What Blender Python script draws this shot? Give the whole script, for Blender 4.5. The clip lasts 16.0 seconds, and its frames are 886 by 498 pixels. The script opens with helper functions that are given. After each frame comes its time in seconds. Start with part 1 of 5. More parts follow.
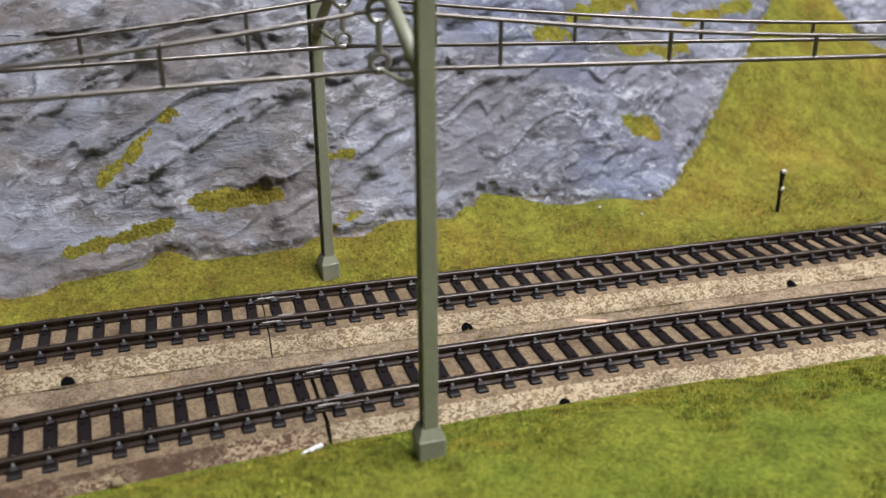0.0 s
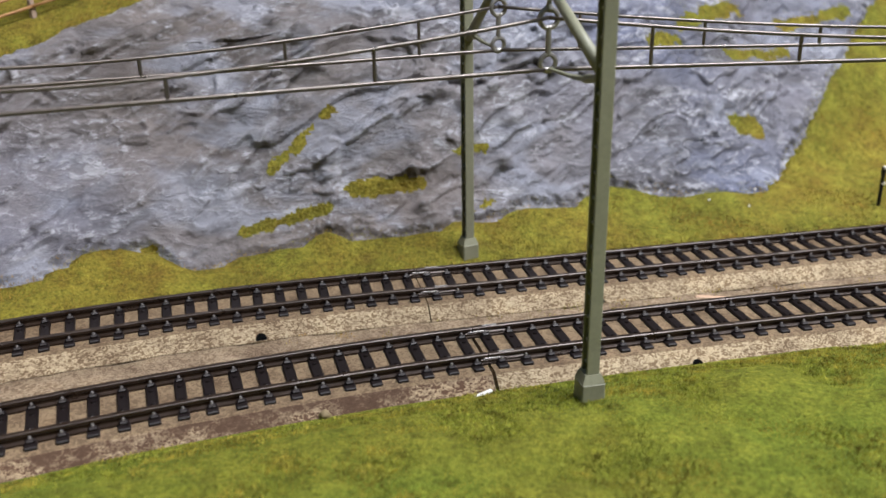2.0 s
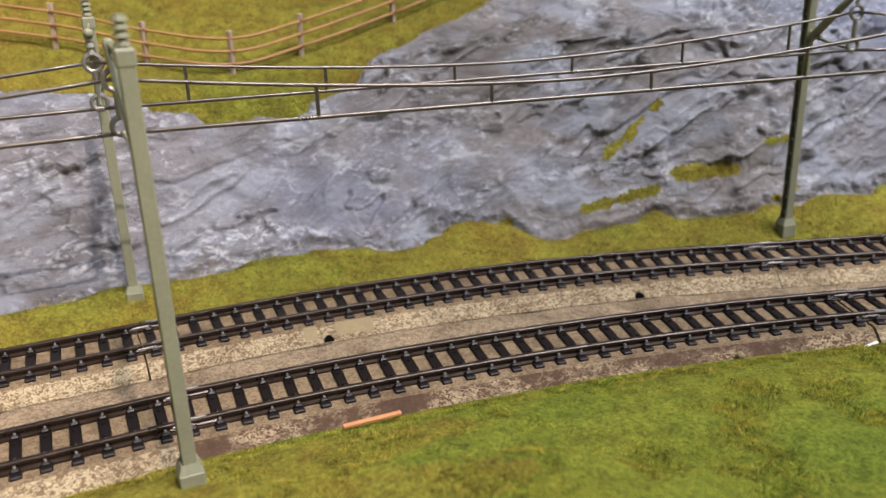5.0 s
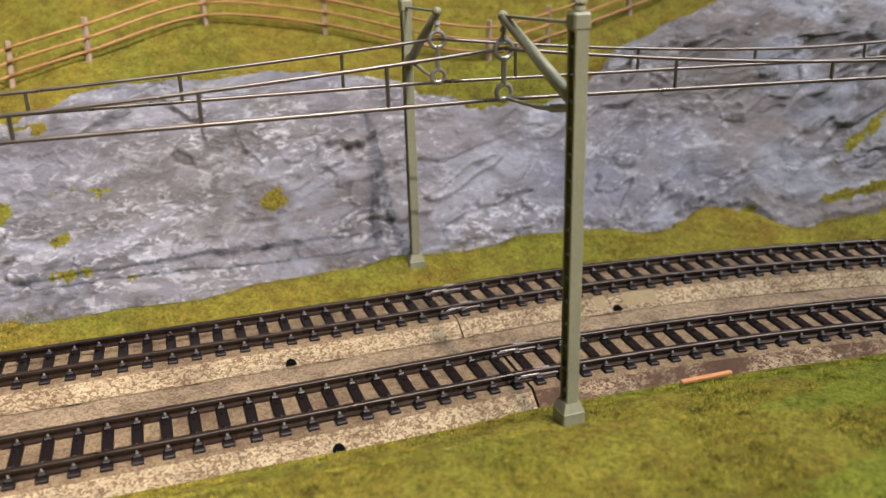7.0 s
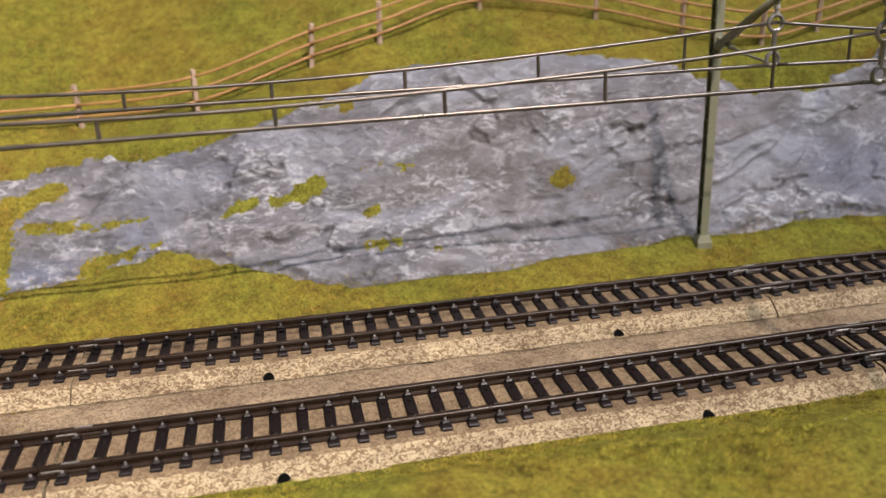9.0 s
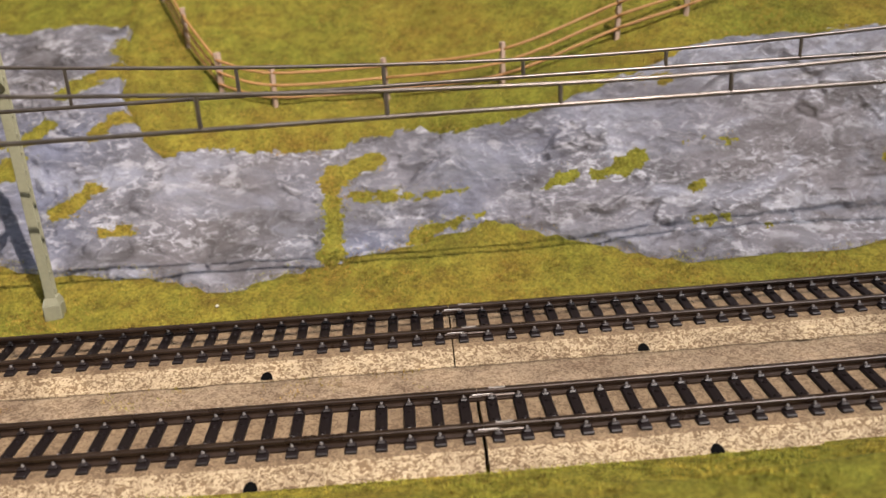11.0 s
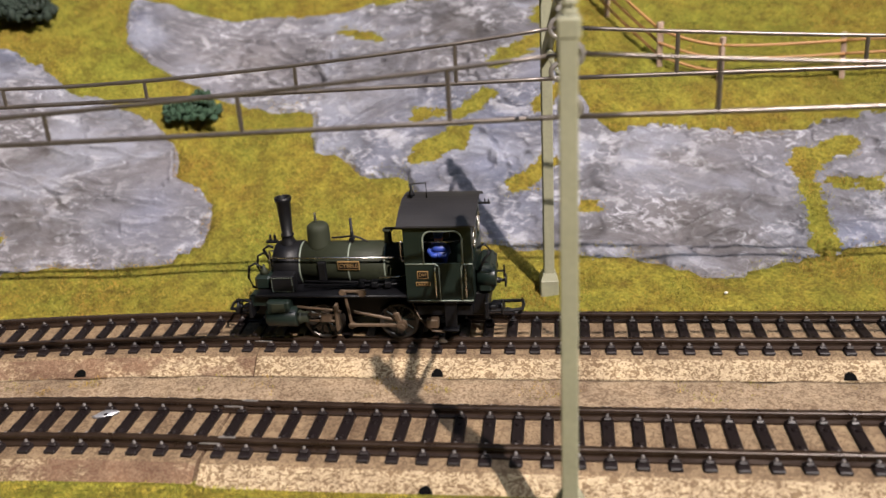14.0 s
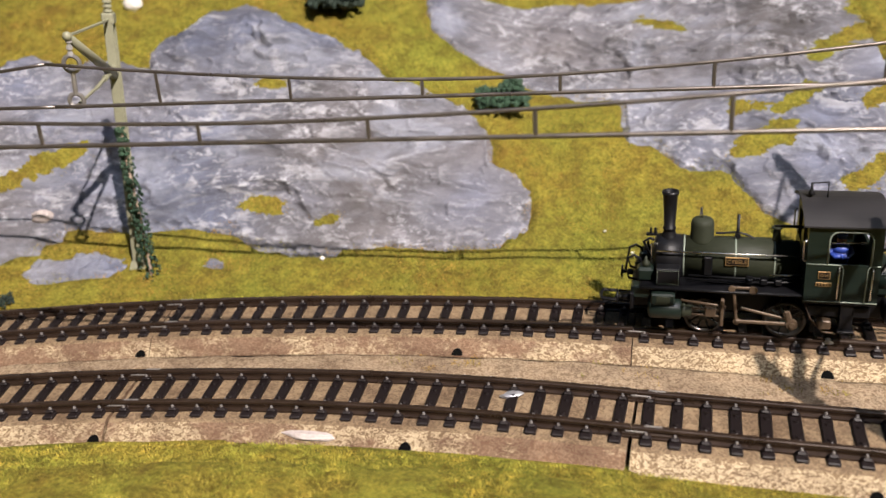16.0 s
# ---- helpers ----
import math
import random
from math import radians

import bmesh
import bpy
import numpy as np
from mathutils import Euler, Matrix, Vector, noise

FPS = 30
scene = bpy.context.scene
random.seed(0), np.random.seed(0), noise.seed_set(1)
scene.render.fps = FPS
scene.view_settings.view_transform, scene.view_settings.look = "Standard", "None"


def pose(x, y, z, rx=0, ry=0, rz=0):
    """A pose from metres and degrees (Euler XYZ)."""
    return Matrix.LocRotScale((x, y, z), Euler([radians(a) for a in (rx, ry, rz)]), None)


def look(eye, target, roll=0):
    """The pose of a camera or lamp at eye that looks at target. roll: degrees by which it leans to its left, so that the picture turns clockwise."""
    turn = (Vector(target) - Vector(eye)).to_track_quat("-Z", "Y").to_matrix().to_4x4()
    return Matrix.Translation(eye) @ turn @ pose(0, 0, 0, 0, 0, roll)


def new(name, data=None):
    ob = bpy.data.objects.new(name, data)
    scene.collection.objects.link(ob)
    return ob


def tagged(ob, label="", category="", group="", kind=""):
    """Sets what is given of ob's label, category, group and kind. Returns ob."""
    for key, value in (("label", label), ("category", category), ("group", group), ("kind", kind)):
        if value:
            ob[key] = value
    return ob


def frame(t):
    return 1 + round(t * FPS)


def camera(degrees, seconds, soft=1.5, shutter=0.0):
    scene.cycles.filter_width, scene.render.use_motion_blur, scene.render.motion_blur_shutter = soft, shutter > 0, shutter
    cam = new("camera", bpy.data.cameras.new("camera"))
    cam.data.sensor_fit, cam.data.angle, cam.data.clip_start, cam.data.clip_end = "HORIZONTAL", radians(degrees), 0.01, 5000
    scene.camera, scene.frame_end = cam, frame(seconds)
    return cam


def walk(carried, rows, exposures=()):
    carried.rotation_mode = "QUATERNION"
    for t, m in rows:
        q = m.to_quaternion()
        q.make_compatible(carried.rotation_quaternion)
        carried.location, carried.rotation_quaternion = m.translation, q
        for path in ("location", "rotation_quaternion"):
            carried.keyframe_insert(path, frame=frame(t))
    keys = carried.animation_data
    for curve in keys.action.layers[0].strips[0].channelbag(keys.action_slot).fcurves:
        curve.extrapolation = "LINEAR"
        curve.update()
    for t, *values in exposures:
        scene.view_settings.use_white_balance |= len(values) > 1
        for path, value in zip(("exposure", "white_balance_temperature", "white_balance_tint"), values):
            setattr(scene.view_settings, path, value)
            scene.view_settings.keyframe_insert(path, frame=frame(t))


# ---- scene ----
cam = camera(54.00, 16.0, soft=1.5)
cam.data.dof.use_dof, cam.data.dof.focus_distance, cam.data.dof.aperture_fstop = True, 0.260, 15.0
PATH = [
    (0, (-0.11528, -0.04204, 0.12134), (-0.11062, 0.32958, -0.02656), -0.25),
    (0.5, (-0.12176, -0.05099, 0.12274), (-0.11927, 0.32128, -0.02357), -0.06),
    (1, (-0.12825, -0.05991, 0.12473), (-0.12883, 0.31262, -0.02095), 0.23),
    (1.5, (-0.13459, -0.06981, 0.12341), (-0.14608, 0.30303, -0.02099), -0.34),
    (2, (-0.14132, -0.07740, 0.12530), (-0.16443, 0.29504, -0.01876), -1.04),
    (2.5, (-0.15055, -0.08568, 0.12691), (-0.18083, 0.28589, -0.01806), -1.53),
    (3, (-0.16309, -0.09563, 0.12826), (-0.20277, 0.27551, -0.01556), -1.97),
    (3.5, (-0.17655, -0.10067, 0.13050), (-0.22438, 0.26955, -0.01321), -2.32),
    (4, (-0.19296, -0.11119, 0.13378), (-0.24748, 0.25788, -0.01049), -2.35),
    (6.5, (-0.29192, -0.16424, 0.13025), (-0.37723, 0.20191, -0.00633), -1.45),
    (7, (-0.30644, -0.17123, 0.12813), (-0.40155, 0.19282, -0.00760), -1.64),
    (7.5, (-0.32418, -0.18073, 0.12909), (-0.42854, 0.18010, -0.00844), -1.76),
    (8, (-0.34238, -0.18745, 0.12701), (-0.45672, 0.17054, -0.00997), -1.59),
    (8.5, (-0.35781, -0.19603, 0.12743), (-0.48284, 0.15817, -0.01007), -1.70),
    (9, (-0.37418, -0.20614, 0.13053), (-0.51220, 0.14238, -0.00905), -2.16),
    (9.5, (-0.39248, -0.21456, 0.12896), (-0.54263, 0.12826, -0.01219), -2.46),
    (10, (-0.41065, -0.22307, 0.12931), (-0.57446, 0.11289, -0.01314), -2.83),
    (12.5, (-0.49517, -0.26609, 0.13068), (-0.70608, 0.03987, -0.01734), -4.24),
    (13, (-0.51151, -0.27507, 0.13177), (-0.73036, 0.02442, -0.01792), -4.33),
    (13.5, (-0.53964, -0.28221, 0.13246), (-0.76567, 0.01259, -0.01587), -4.21),
    (14, (-0.56585, -0.29576, 0.13061), (-0.80012, -0.00775, -0.01829), -3.56),
    (14.5, (-0.58212, -0.30925, 0.13599), (-0.82303, -0.02868, -0.01647), -3.08),
    (15, (-0.59789, -0.32291, 0.13650), (-0.84810, -0.05112, -0.01687), -3.55),
    (15.5, (-0.60710, -0.33514, 0.13792), (-0.86850, -0.07477, -0.01659), -4.03),
    (16, (-0.62355, -0.35070, 0.14015), (-0.89638, -0.10182, -0.01353), -4.20),
]
EXPOSURES = [(0, -0.12, 5720, 12), (4, -0.12, 5820, 13), (8, -0.40, 5920, 14), (10, -0.57, 5920, 15), (13, -0.53, 5750, 15), (16, -0.32, 5750, 14)]
for_rows = [(t, look(e, g, r)) for t, e, g, r in PATH]
walk(cam, for_rows, EXPOSURES)

# ---- world and lights ----
world = bpy.data.worlds.new("room_air")
scene.world = world
world.use_nodes = True
world.node_tree.nodes["Background"].inputs[0].default_value = (0.70, 0.84, 1.0, 1)
world.node_tree.nodes["Background"].inputs[1].default_value = 0.015


def lamp(name, kind, m, energy, color, size=0.1, size_y=None, spot=None, spread=180):
    data = bpy.data.lights.new(name, kind)
    data.energy, data.color = energy, color
    if kind == "AREA":
        data.size, data.spread = size, radians(spread)
        if size_y:
            data.shape, data.size_y = "RECTANGLE", size_y
    else:
        data.shadow_soft_size = size
    if spot:
        data.spot_size, data.spot_blend = radians(spot), 1.0
    ob = new(name, data)
    ob.matrix_world = m
    return tagged(ob, kind="structure")


# Unseen soft panels, added as fill for the left and right stretches.
lamp("panel_fill_light", "AREA", look((-0.95, -0.1, 1.5), (-0.85, 0.1, 0)), 3, (0.50, 0.72, 1.0), 1.6, 0.6)
lamp("panel_fill_light", "AREA", look((0.50, 0.0, 1.3), (0.14, 0.30, 0)), 17, (1.0, 0.95, 0.87), 1.0, 0.6, spread=90)
lamp("layout_spot_lamp", "SPOT", look((0.12, -0.46, 1.12), (-1.50, -0.37, 0.0)), 320, (1.0, 0.84, 0.66), 0.008, spot=92)

# ---- materials ----


def shader(name):
    mat = bpy.data.materials.new(name)
    mat.use_nodes = True
    return mat, mat.node_tree.nodes, mat.node_tree.links, mat.node_tree.nodes["Principled BSDF"]


def texco(nodes, links, kind="Object", scale=(1, 1, 1)):
    c, m = nodes.new("ShaderNodeTexCoord"), nodes.new("ShaderNodeMapping")
    m.inputs["Scale"].default_value = scale
    links.new(c.outputs[kind], m.inputs["Vector"])
    return m.outputs["Vector"]


def noise_node(nodes, links, vec, scale, detail=4, rough=0.6, dist=0.0):
    n = nodes.new("ShaderNodeTexNoise")
    n.inputs["Scale"].default_value, n.inputs["Detail"].default_value = scale, detail
    n.inputs["Roughness"].default_value, n.inputs["Distortion"].default_value = rough, dist
    links.new(vec, n.inputs["Vector"])
    return n.outputs["Fac"]


def ramp(nodes, links, fac, stops, interp="LINEAR"):
    r = nodes.new("ShaderNodeValToRGB")
    r.color_ramp.interpolation = interp
    els = r.color_ramp.elements
    while len(els) < len(stops):
        els.new(0.5)
    for e, (p, c) in zip(els, stops):
        e.position, e.color = p, (*c, 1)
    links.new(fac, r.inputs[0])
    return r.outputs[0]


def mixed(nodes, links, fac, a, b, mode="MIX"):
    m = nodes.new("ShaderNodeMix")
    m.data_type, m.blend_type = "RGBA", mode
    for sock, val in ((m.inputs[0], fac), (m.inputs[6], a), (m.inputs[7], b)):
        if isinstance(val, (int, float)):
            sock.default_value = val
        elif isinstance(val, tuple):
            sock.default_value = (*val, 1)
        else:
            links.new(val, sock)
    return m.outputs[2]


def bump(nodes, links, bsdf, height, strength, distance):
    b = nodes.new("ShaderNodeBump")
    b.inputs["Strength"].default_value, b.inputs["Distance"].default_value = strength, distance
    links.new(height, b.inputs["Height"])
    links.new(b.outputs[0], bsdf.inputs["Normal"])


def plain(name, color, rough=0.5, metal=0.0, vary=0.25, scale=900, relief=0.0, spec=0.5):
    """Paint, plastic or metal with a fine mottle and wear at two scales."""
    mat, nodes, links, bsdf = shader(name)
    v = texco(nodes, links)
    a, b = noise_node(nodes, links, v, scale, 5), noise_node(nodes, links, v, scale / 9, 3)
    dark = tuple(c * (1 - vary) for c in color)
    light = tuple(min(1, c * (1 + vary)) for c in color)
    c1 = ramp(nodes, links, a, [(0.3, dark), (0.7, light)])
    c2 = ramp(nodes, links, b, [(0.3, dark), (0.7, light)])
    links.new(mixed(nodes, links, 0.5, c1, c2), bsdf.inputs["Base Color"])
    r = ramp(nodes, links, b, [(0.3, (max(0, rough - 0.1),) * 3), (0.7, (min(1, rough + 0.1),) * 3)])
    links.new(r, bsdf.inputs["Roughness"])
    bsdf.inputs["Metallic"].default_value = metal
    bsdf.inputs["Specular IOR Level"].default_value = spec
    if relief:
        bump(nodes, links, bsdf, a, 0.6, relief)
    return mat


def grass_ground(name, dark, fair, light, cool, warm):
    """Fibre mat: patches, mottle and fine specks."""
    mat, nodes, links, bsdf = shader(name)
    v = texco(nodes, links)
    big, mid, fine, speck = (noise_node(nodes, links, v, k, 5, r) for k, r in ((16, 0.6), (110, 0.68), (900, 0.6), (330, 0.7)))
    c = ramp(nodes, links, mid, [(0.32, dark), (0.47, fair), (0.64, light)])
    d = ramp(nodes, links, big, [(0.38, cool), (0.62, warm)])
    e = mixed(nodes, links, 0.45, c, d)
    f = ramp(nodes, links, fine, [(0.3, (0.45, 0.45, 0.42)), (0.7, (1.2, 1.2, 1.15))])
    g = ramp(nodes, links, speck, [(0.30, (0.55, 0.60, 0.5)), (0.45, (1, 1, 1)), (0.68, (1.25, 1.2, 1.1))])
    e = mixed(nodes, links, 1.0, e, f, "MULTIPLY")
    links.new(mixed(nodes, links, 1.0, e, g, "MULTIPLY"), bsdf.inputs["Base Color"])
    bsdf.inputs["Roughness"].default_value = 0.9
    bsdf.inputs["Specular IOR Level"].default_value = 0.1
    bump(nodes, links, bsdf, fine, 1.0, 0.0012)
    return mat


def grass_blades(name, greener, browner, lush):
    """Short fibres: each its own shade, with brown and green patches in the mix."""
    mat, nodes, links, bsdf = shader(name)
    g = nodes.new("ShaderNodeNewGeometry")
    v = texco(nodes, links)
    big, mid = noise_node(nodes, links, v, 34, 6, 0.74), noise_node(nodes, links, v, 240, 6, 0.72)
    one = ramp(nodes, links, g.outputs["Random Per Island"], [(0.0, (0.10, 0.10 + .04 * lush, 0.018)), (0.40, (0.18, 0.175 + .05 * lush, 0.028)), (0.78, (0.28, 0.25 + .05 * lush, 0.045)), (1.0, (0.36, 0.32 + .05 * lush, 0.09))])
    two = ramp(nodes, links, big, [(0.45, browner), (0.54, greener)])
    three = ramp(nodes, links, mid, [(0.42, (0.38, 0.31, 0.23)), (0.47, (0.92, 0.92, 0.85)), (0.53, (1.20, 1.17, 1.12)), (0.60, (1.70, 1.48, 1.42))])
    links.new(mixed(nodes, links, 1.0, mixed(nodes, links, 0.58, one, two), three, "MULTIPLY"), bsdf.inputs["Base Color"])
    bsdf.inputs["Roughness"].default_value = 0.75
    bsdf.inputs["Specular IOR Level"].default_value = 0.2
    return mat


def rock_paint():
    """Grey plaster paint, thin washes, white dry-brush streaks along the ledges; hollow shade and light tint painted
    in.
    """
    mat, nodes, links, bsdf = shader("painted_plaster_rock")
    v = texco(nodes, links)
    turn = nodes.new("ShaderNodeMapping")
    turn.inputs["Rotation"].default_value = (0.0, 0.35, radians(31.8))
    turn.inputs["Scale"].default_value = (1.0, 1.0, 2.4)
    links.new(v, turn.inputs["Vector"])
    vs = turn.outputs["Vector"]
    big, tint = noise_node(nodes, links, v, 8, 5), noise_node(nodes, links, v, 6, 3)
    mid, fine = noise_node(nodes, links, vs, 48, 9, 0.62, 0.8), noise_node(nodes, links, vs, 210, 8, 0.66, 1.0)
    grit, patch = noise_node(nodes, links, v, 1500, 4, 0.7), noise_node(nodes, links, vs, 24, 5, 0.6, 0.6)
    base = ramp(nodes, links, big, [(0.36, (0.058, 0.053, 0.051)), (0.5, (0.106, 0.104, 0.113)), (0.62, (0.158, 0.158, 0.180))])
    wash = ramp(nodes, links, mid, [(0.34, (0.038, 0.035, 0.034)), (0.48, (0.108, 0.106, 0.115)), (0.62, (0.185, 0.184, 0.204))])
    c = mixed(nodes, links, 0.50, base, wash)
    hue = ramp(nodes, links, tint, [(0.38, (1.12, 1.0, 0.88)), (0.50, (1.05, 1.0, 0.97)), (0.62, (0.90, 0.96, 1.16))])
    c = mixed(nodes, links, 1.0, c, hue, "MULTIPLY")
    axes = nodes.new("ShaderNodeSeparateXYZ")
    links.new(v, axes.inputs[0])
    along = nodes.new("ShaderNodeMath")
    along.operation = "MULTIPLY_ADD"
    links.new(tint, along.inputs[0])
    along.inputs[1].default_value = 0.30
    links.new(axes.outputs[0], along.inputs[2])
    place = nodes.new("ShaderNodeMath")
    links.new(along.outputs[0], place.inputs[0])
    place.inputs[1].default_value = 0.6
    # Tint along x: bluish light put into the rock colour, warmer midway.
    light_hues = [(0.10, (0.94, 0.98, 1.07)), (0.32, (0.95, 0.98, 1.08)), (0.45, (1.06, 1.0, 0.93)), (0.53, (1.05, 1.0, 0.94)), (0.62, (0.95, 0.98, 1.06)), (0.70, (0.88, 0.95, 1.16))]
    c = mixed(nodes, links, 1.0, c, ramp(nodes, links, place.outputs[0], light_hues), "MULTIPLY")
    pale = noise_node(nodes, links, vs, 20, 6, 0.62, 0.5)
    c = mixed(nodes, links, ramp(nodes, links, pale, [(0.50, (0, 0, 0)), (0.63, (0.52, 0.52, 0.52))]), c, (0.265, 0.280, 0.340))
    scuff = ramp(nodes, links, noise_node(nodes, links, vs, 85, 7, 0.62, 0.5), [(0.555, (0, 0, 0)), (0.61, (0.60, 0.60, 0.60))])
    c = mixed(nodes, links, mixed(nodes, links, 1.0, scuff, ramp(nodes, links, patch, [(0.40, (0.15, 0.15, 0.15)), (0.58, (1, 1, 1))]), "MULTIPLY"), c, (0.38, 0.38, 0.405))
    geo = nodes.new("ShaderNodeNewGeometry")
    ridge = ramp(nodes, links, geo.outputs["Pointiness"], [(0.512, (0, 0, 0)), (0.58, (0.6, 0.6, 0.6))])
    # Concave spots turn darker: shade painted into the rock's hollows.
    hollow_shade = ramp(nodes, links, geo.outputs["Pointiness"], [(0.38, (0.66, 0.66, 0.68)), (0.475, (1, 1, 1))])
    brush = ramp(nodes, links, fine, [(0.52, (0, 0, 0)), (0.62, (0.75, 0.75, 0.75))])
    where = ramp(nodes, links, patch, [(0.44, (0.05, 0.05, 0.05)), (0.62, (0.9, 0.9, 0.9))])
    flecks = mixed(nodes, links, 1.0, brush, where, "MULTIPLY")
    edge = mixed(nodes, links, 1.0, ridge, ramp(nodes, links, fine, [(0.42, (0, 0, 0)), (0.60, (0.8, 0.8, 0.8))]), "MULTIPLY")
    c = mixed(nodes, links, 1.0, c, hollow_shade, "MULTIPLY")
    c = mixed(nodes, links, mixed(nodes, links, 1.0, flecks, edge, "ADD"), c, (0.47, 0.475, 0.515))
    g = ramp(nodes, links, grit, [(0.3, (0.86, 0.86, 0.86)), (0.7, (1.09, 1.09, 1.09))])
    links.new(mixed(nodes, links, 1.0, c, g, "MULTIPLY"), bsdf.inputs["Base Color"])
    r = ramp(nodes, links, mid, [(0.3, (0.50,) * 3), (0.7, (0.74,) * 3)])
    links.new(r, bsdf.inputs["Roughness"])
    bsdf.inputs["Specular IOR Level"].default_value = 0.4
    bump(nodes, links, bsdf, mixed(nodes, links, 0.30, fine, mid), 1.0, 0.0017)
    return mat


def ballast_print(name, dirt, lo=None, hi=None):
    """Printed stones, cream on brown; dirt from 0 to 1 leaves fewer, dirtier stones on dark brown."""
    mat, nodes, links, bsdf = shader(name)
    v = texco(nodes, links, scale=(1, 1, 1.9))
    warp = nodes.new("ShaderNodeTexNoise")
    warp.inputs["Scale"].default_value, warp.inputs["Detail"].default_value = 1500, 2
    links.new(v, warp.inputs["Vector"])
    shift = nodes.new("ShaderNodeVectorMath")
    shift.operation = "MULTIPLY_ADD"
    links.new(warp.outputs["Color"], shift.inputs[0])
    shift.inputs[1].default_value = (0.0011, 0.0011, 0.0011)
    links.new(v, shift.inputs[2])
    cells = nodes.new("ShaderNodeTexVoronoi")
    cells.feature, cells.inputs["Scale"].default_value = "DISTANCE_TO_EDGE", 800
    links.new(shift.outputs[0], cells.inputs["Vector"])
    tone = nodes.new("ShaderNodeTexVoronoi")
    tone.inputs["Scale"].default_value = 800
    links.new(shift.outputs[0], tone.inputs["Vector"])
    big, grit = noise_node(nodes, links, v, 60, 6, 0.68), noise_node(nodes, links, v, 2600, 4)
    lo = lo or [(0.165, 0.116, 0.066), (0.078, 0.044, 0.026)][int(dirt)]
    hi = hi or [(0.43, 0.355, 0.235), (0.33, 0.26, 0.17)][int(dirt)]
    crumb = noise_node(nodes, links, v, 640, 2.5, 0.55, 1.5)
    stone = ramp(nodes, links, crumb, [(0.45, (0, 0, 0)), (0.52, (1, 1, 1))])
    seam = ramp(nodes, links, cells.outputs["Distance"], [(0.02, (0.70, 0.70, 0.70)), (0.14, (1, 1, 1))])
    grey = nodes.new("ShaderNodeSeparateColor")
    links.new(tone.outputs["Color"], grey.inputs[0])
    few = .6 * int(dirt)
    kept = ramp(nodes, links, grey.outputs[0], [(0.02 + .35 * few, (0.60, 0.60, 0.60)), (0.25 + .35 * few, (1, 1, 1))])
    fac = mixed(nodes, links, 1.0, mixed(nodes, links, 1.0, stone, seam, "MULTIPLY"), kept, "MULTIPLY")
    if dirt == 1:
        fac = mixed(nodes, links, 1.0, fac, ramp(nodes, links, big, [(0.44, (0.06, 0.06, 0.06)), (0.56, (0.95, 0.95, 0.95))]), "MULTIPLY")
    c = mixed(nodes, links, fac, lo, hi)
    if dirt == 0.5:
        rust = noise_node(nodes, links, v, 38, 6, 0.75)
        c = mixed(nodes, links, ramp(nodes, links, rust, [(0.42, (0, 0, 0)), (0.52, (0.80, 0.80, 0.80))]), c, (0.125, 0.070, 0.044))
    d = ramp(nodes, links, big, [(0.33, (0.62, 0.57, 0.54)), (0.52, (1.0, 0.98, 0.95)), (0.66, (1.12, 1.08, 1.02))])
    c = mixed(nodes, links, 1.0, c, d, "MULTIPLY")
    e = ramp(nodes, links, grit, [(0.3, (0.75, 0.75, 0.75)), (0.7, (1.15, 1.15, 1.15))])
    links.new(mixed(nodes, links, 1.0, c, e, "MULTIPLY"), bsdf.inputs["Base Color"])
    bsdf.inputs["Roughness"].default_value = 0.85
    bsdf.inputs["Specular IOR Level"].default_value = 0.25
    bump(nodes, links, bsdf, fac, 0.5, 0.0003)
    return mat


GRASS = grass_ground("static_grass_mat", (0.10, 0.065, 0.016), (0.17, 0.145, 0.022), (0.26, 0.245, 0.036), (0.13, 0.15, 0.020), (0.23, 0.165, 0.027))
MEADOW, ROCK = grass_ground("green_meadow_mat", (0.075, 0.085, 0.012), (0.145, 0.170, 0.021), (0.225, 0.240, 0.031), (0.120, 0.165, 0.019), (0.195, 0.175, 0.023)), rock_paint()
YELLOW = grass_blades("yellowish_meadow_fibres", (0.26, 0.275, 0.031), (0.32, 0.26, 0.033), .1)
BLADES, BANK = grass_blades("meadow_fibres", (0.255, 0.300, 0.030), (0.35, 0.27, 0.036), .5), grass_blades("bank_fibres", (0.195, 0.21, 0.026), (0.275, 0.14, 0.028), 0)
STAINED_BED = ballast_print("rust_stained_ballast_bed", 0.5)
BED, DIRTY_BED = ballast_print("printed_ballast_bed", 0), ballast_print("rusty_ballast_bed", 1)
TIP = plain("worn_metal_tip", (0.32, 0.30, 0.29), 0.36, 0.6, 0.3)
RING = plain("worn_metal_ring", (0.28, 0.265, 0.25), 0.45, 0.7, 0.2)
LEAF = plain("dark_green_foam_leaf", (0.018, 0.045, 0.022), 0.8, 0, 0.5, 1500)
DARKLEAF = plain("blackish_green_foam_leaf", (0.012, 0.022, 0.014), 0.8, 0, 0.5, 1500)
PLASTER = plain("white_plaster", (0.66, 0.64, 0.60), 0.7, 0, 0.15, 900, 0.0003)
DULL = plain("dull_grey_insulator", (0.30, 0.29, 0.28), 0.4, 0.2, 0.2)
SLEEPER = plain("dark_plastic_sleeper", (0.0085, 0.0058, 0.0058), 0.46, 0, 0.5, spec=0.28)
RAIL = plain("blackened_rail", (0.028, 0.0175, 0.0118), 0.34, 0.32, 0.4, spec=0.42)
BED_TOP = ballast_print("tan_bed_top", 0, (0.135, 0.094, 0.056), (0.225, 0.165, 0.100))
FILLER = plain("tan_filler", (0.215, 0.165, 0.085), 0.8, 0, 0.2, 700)
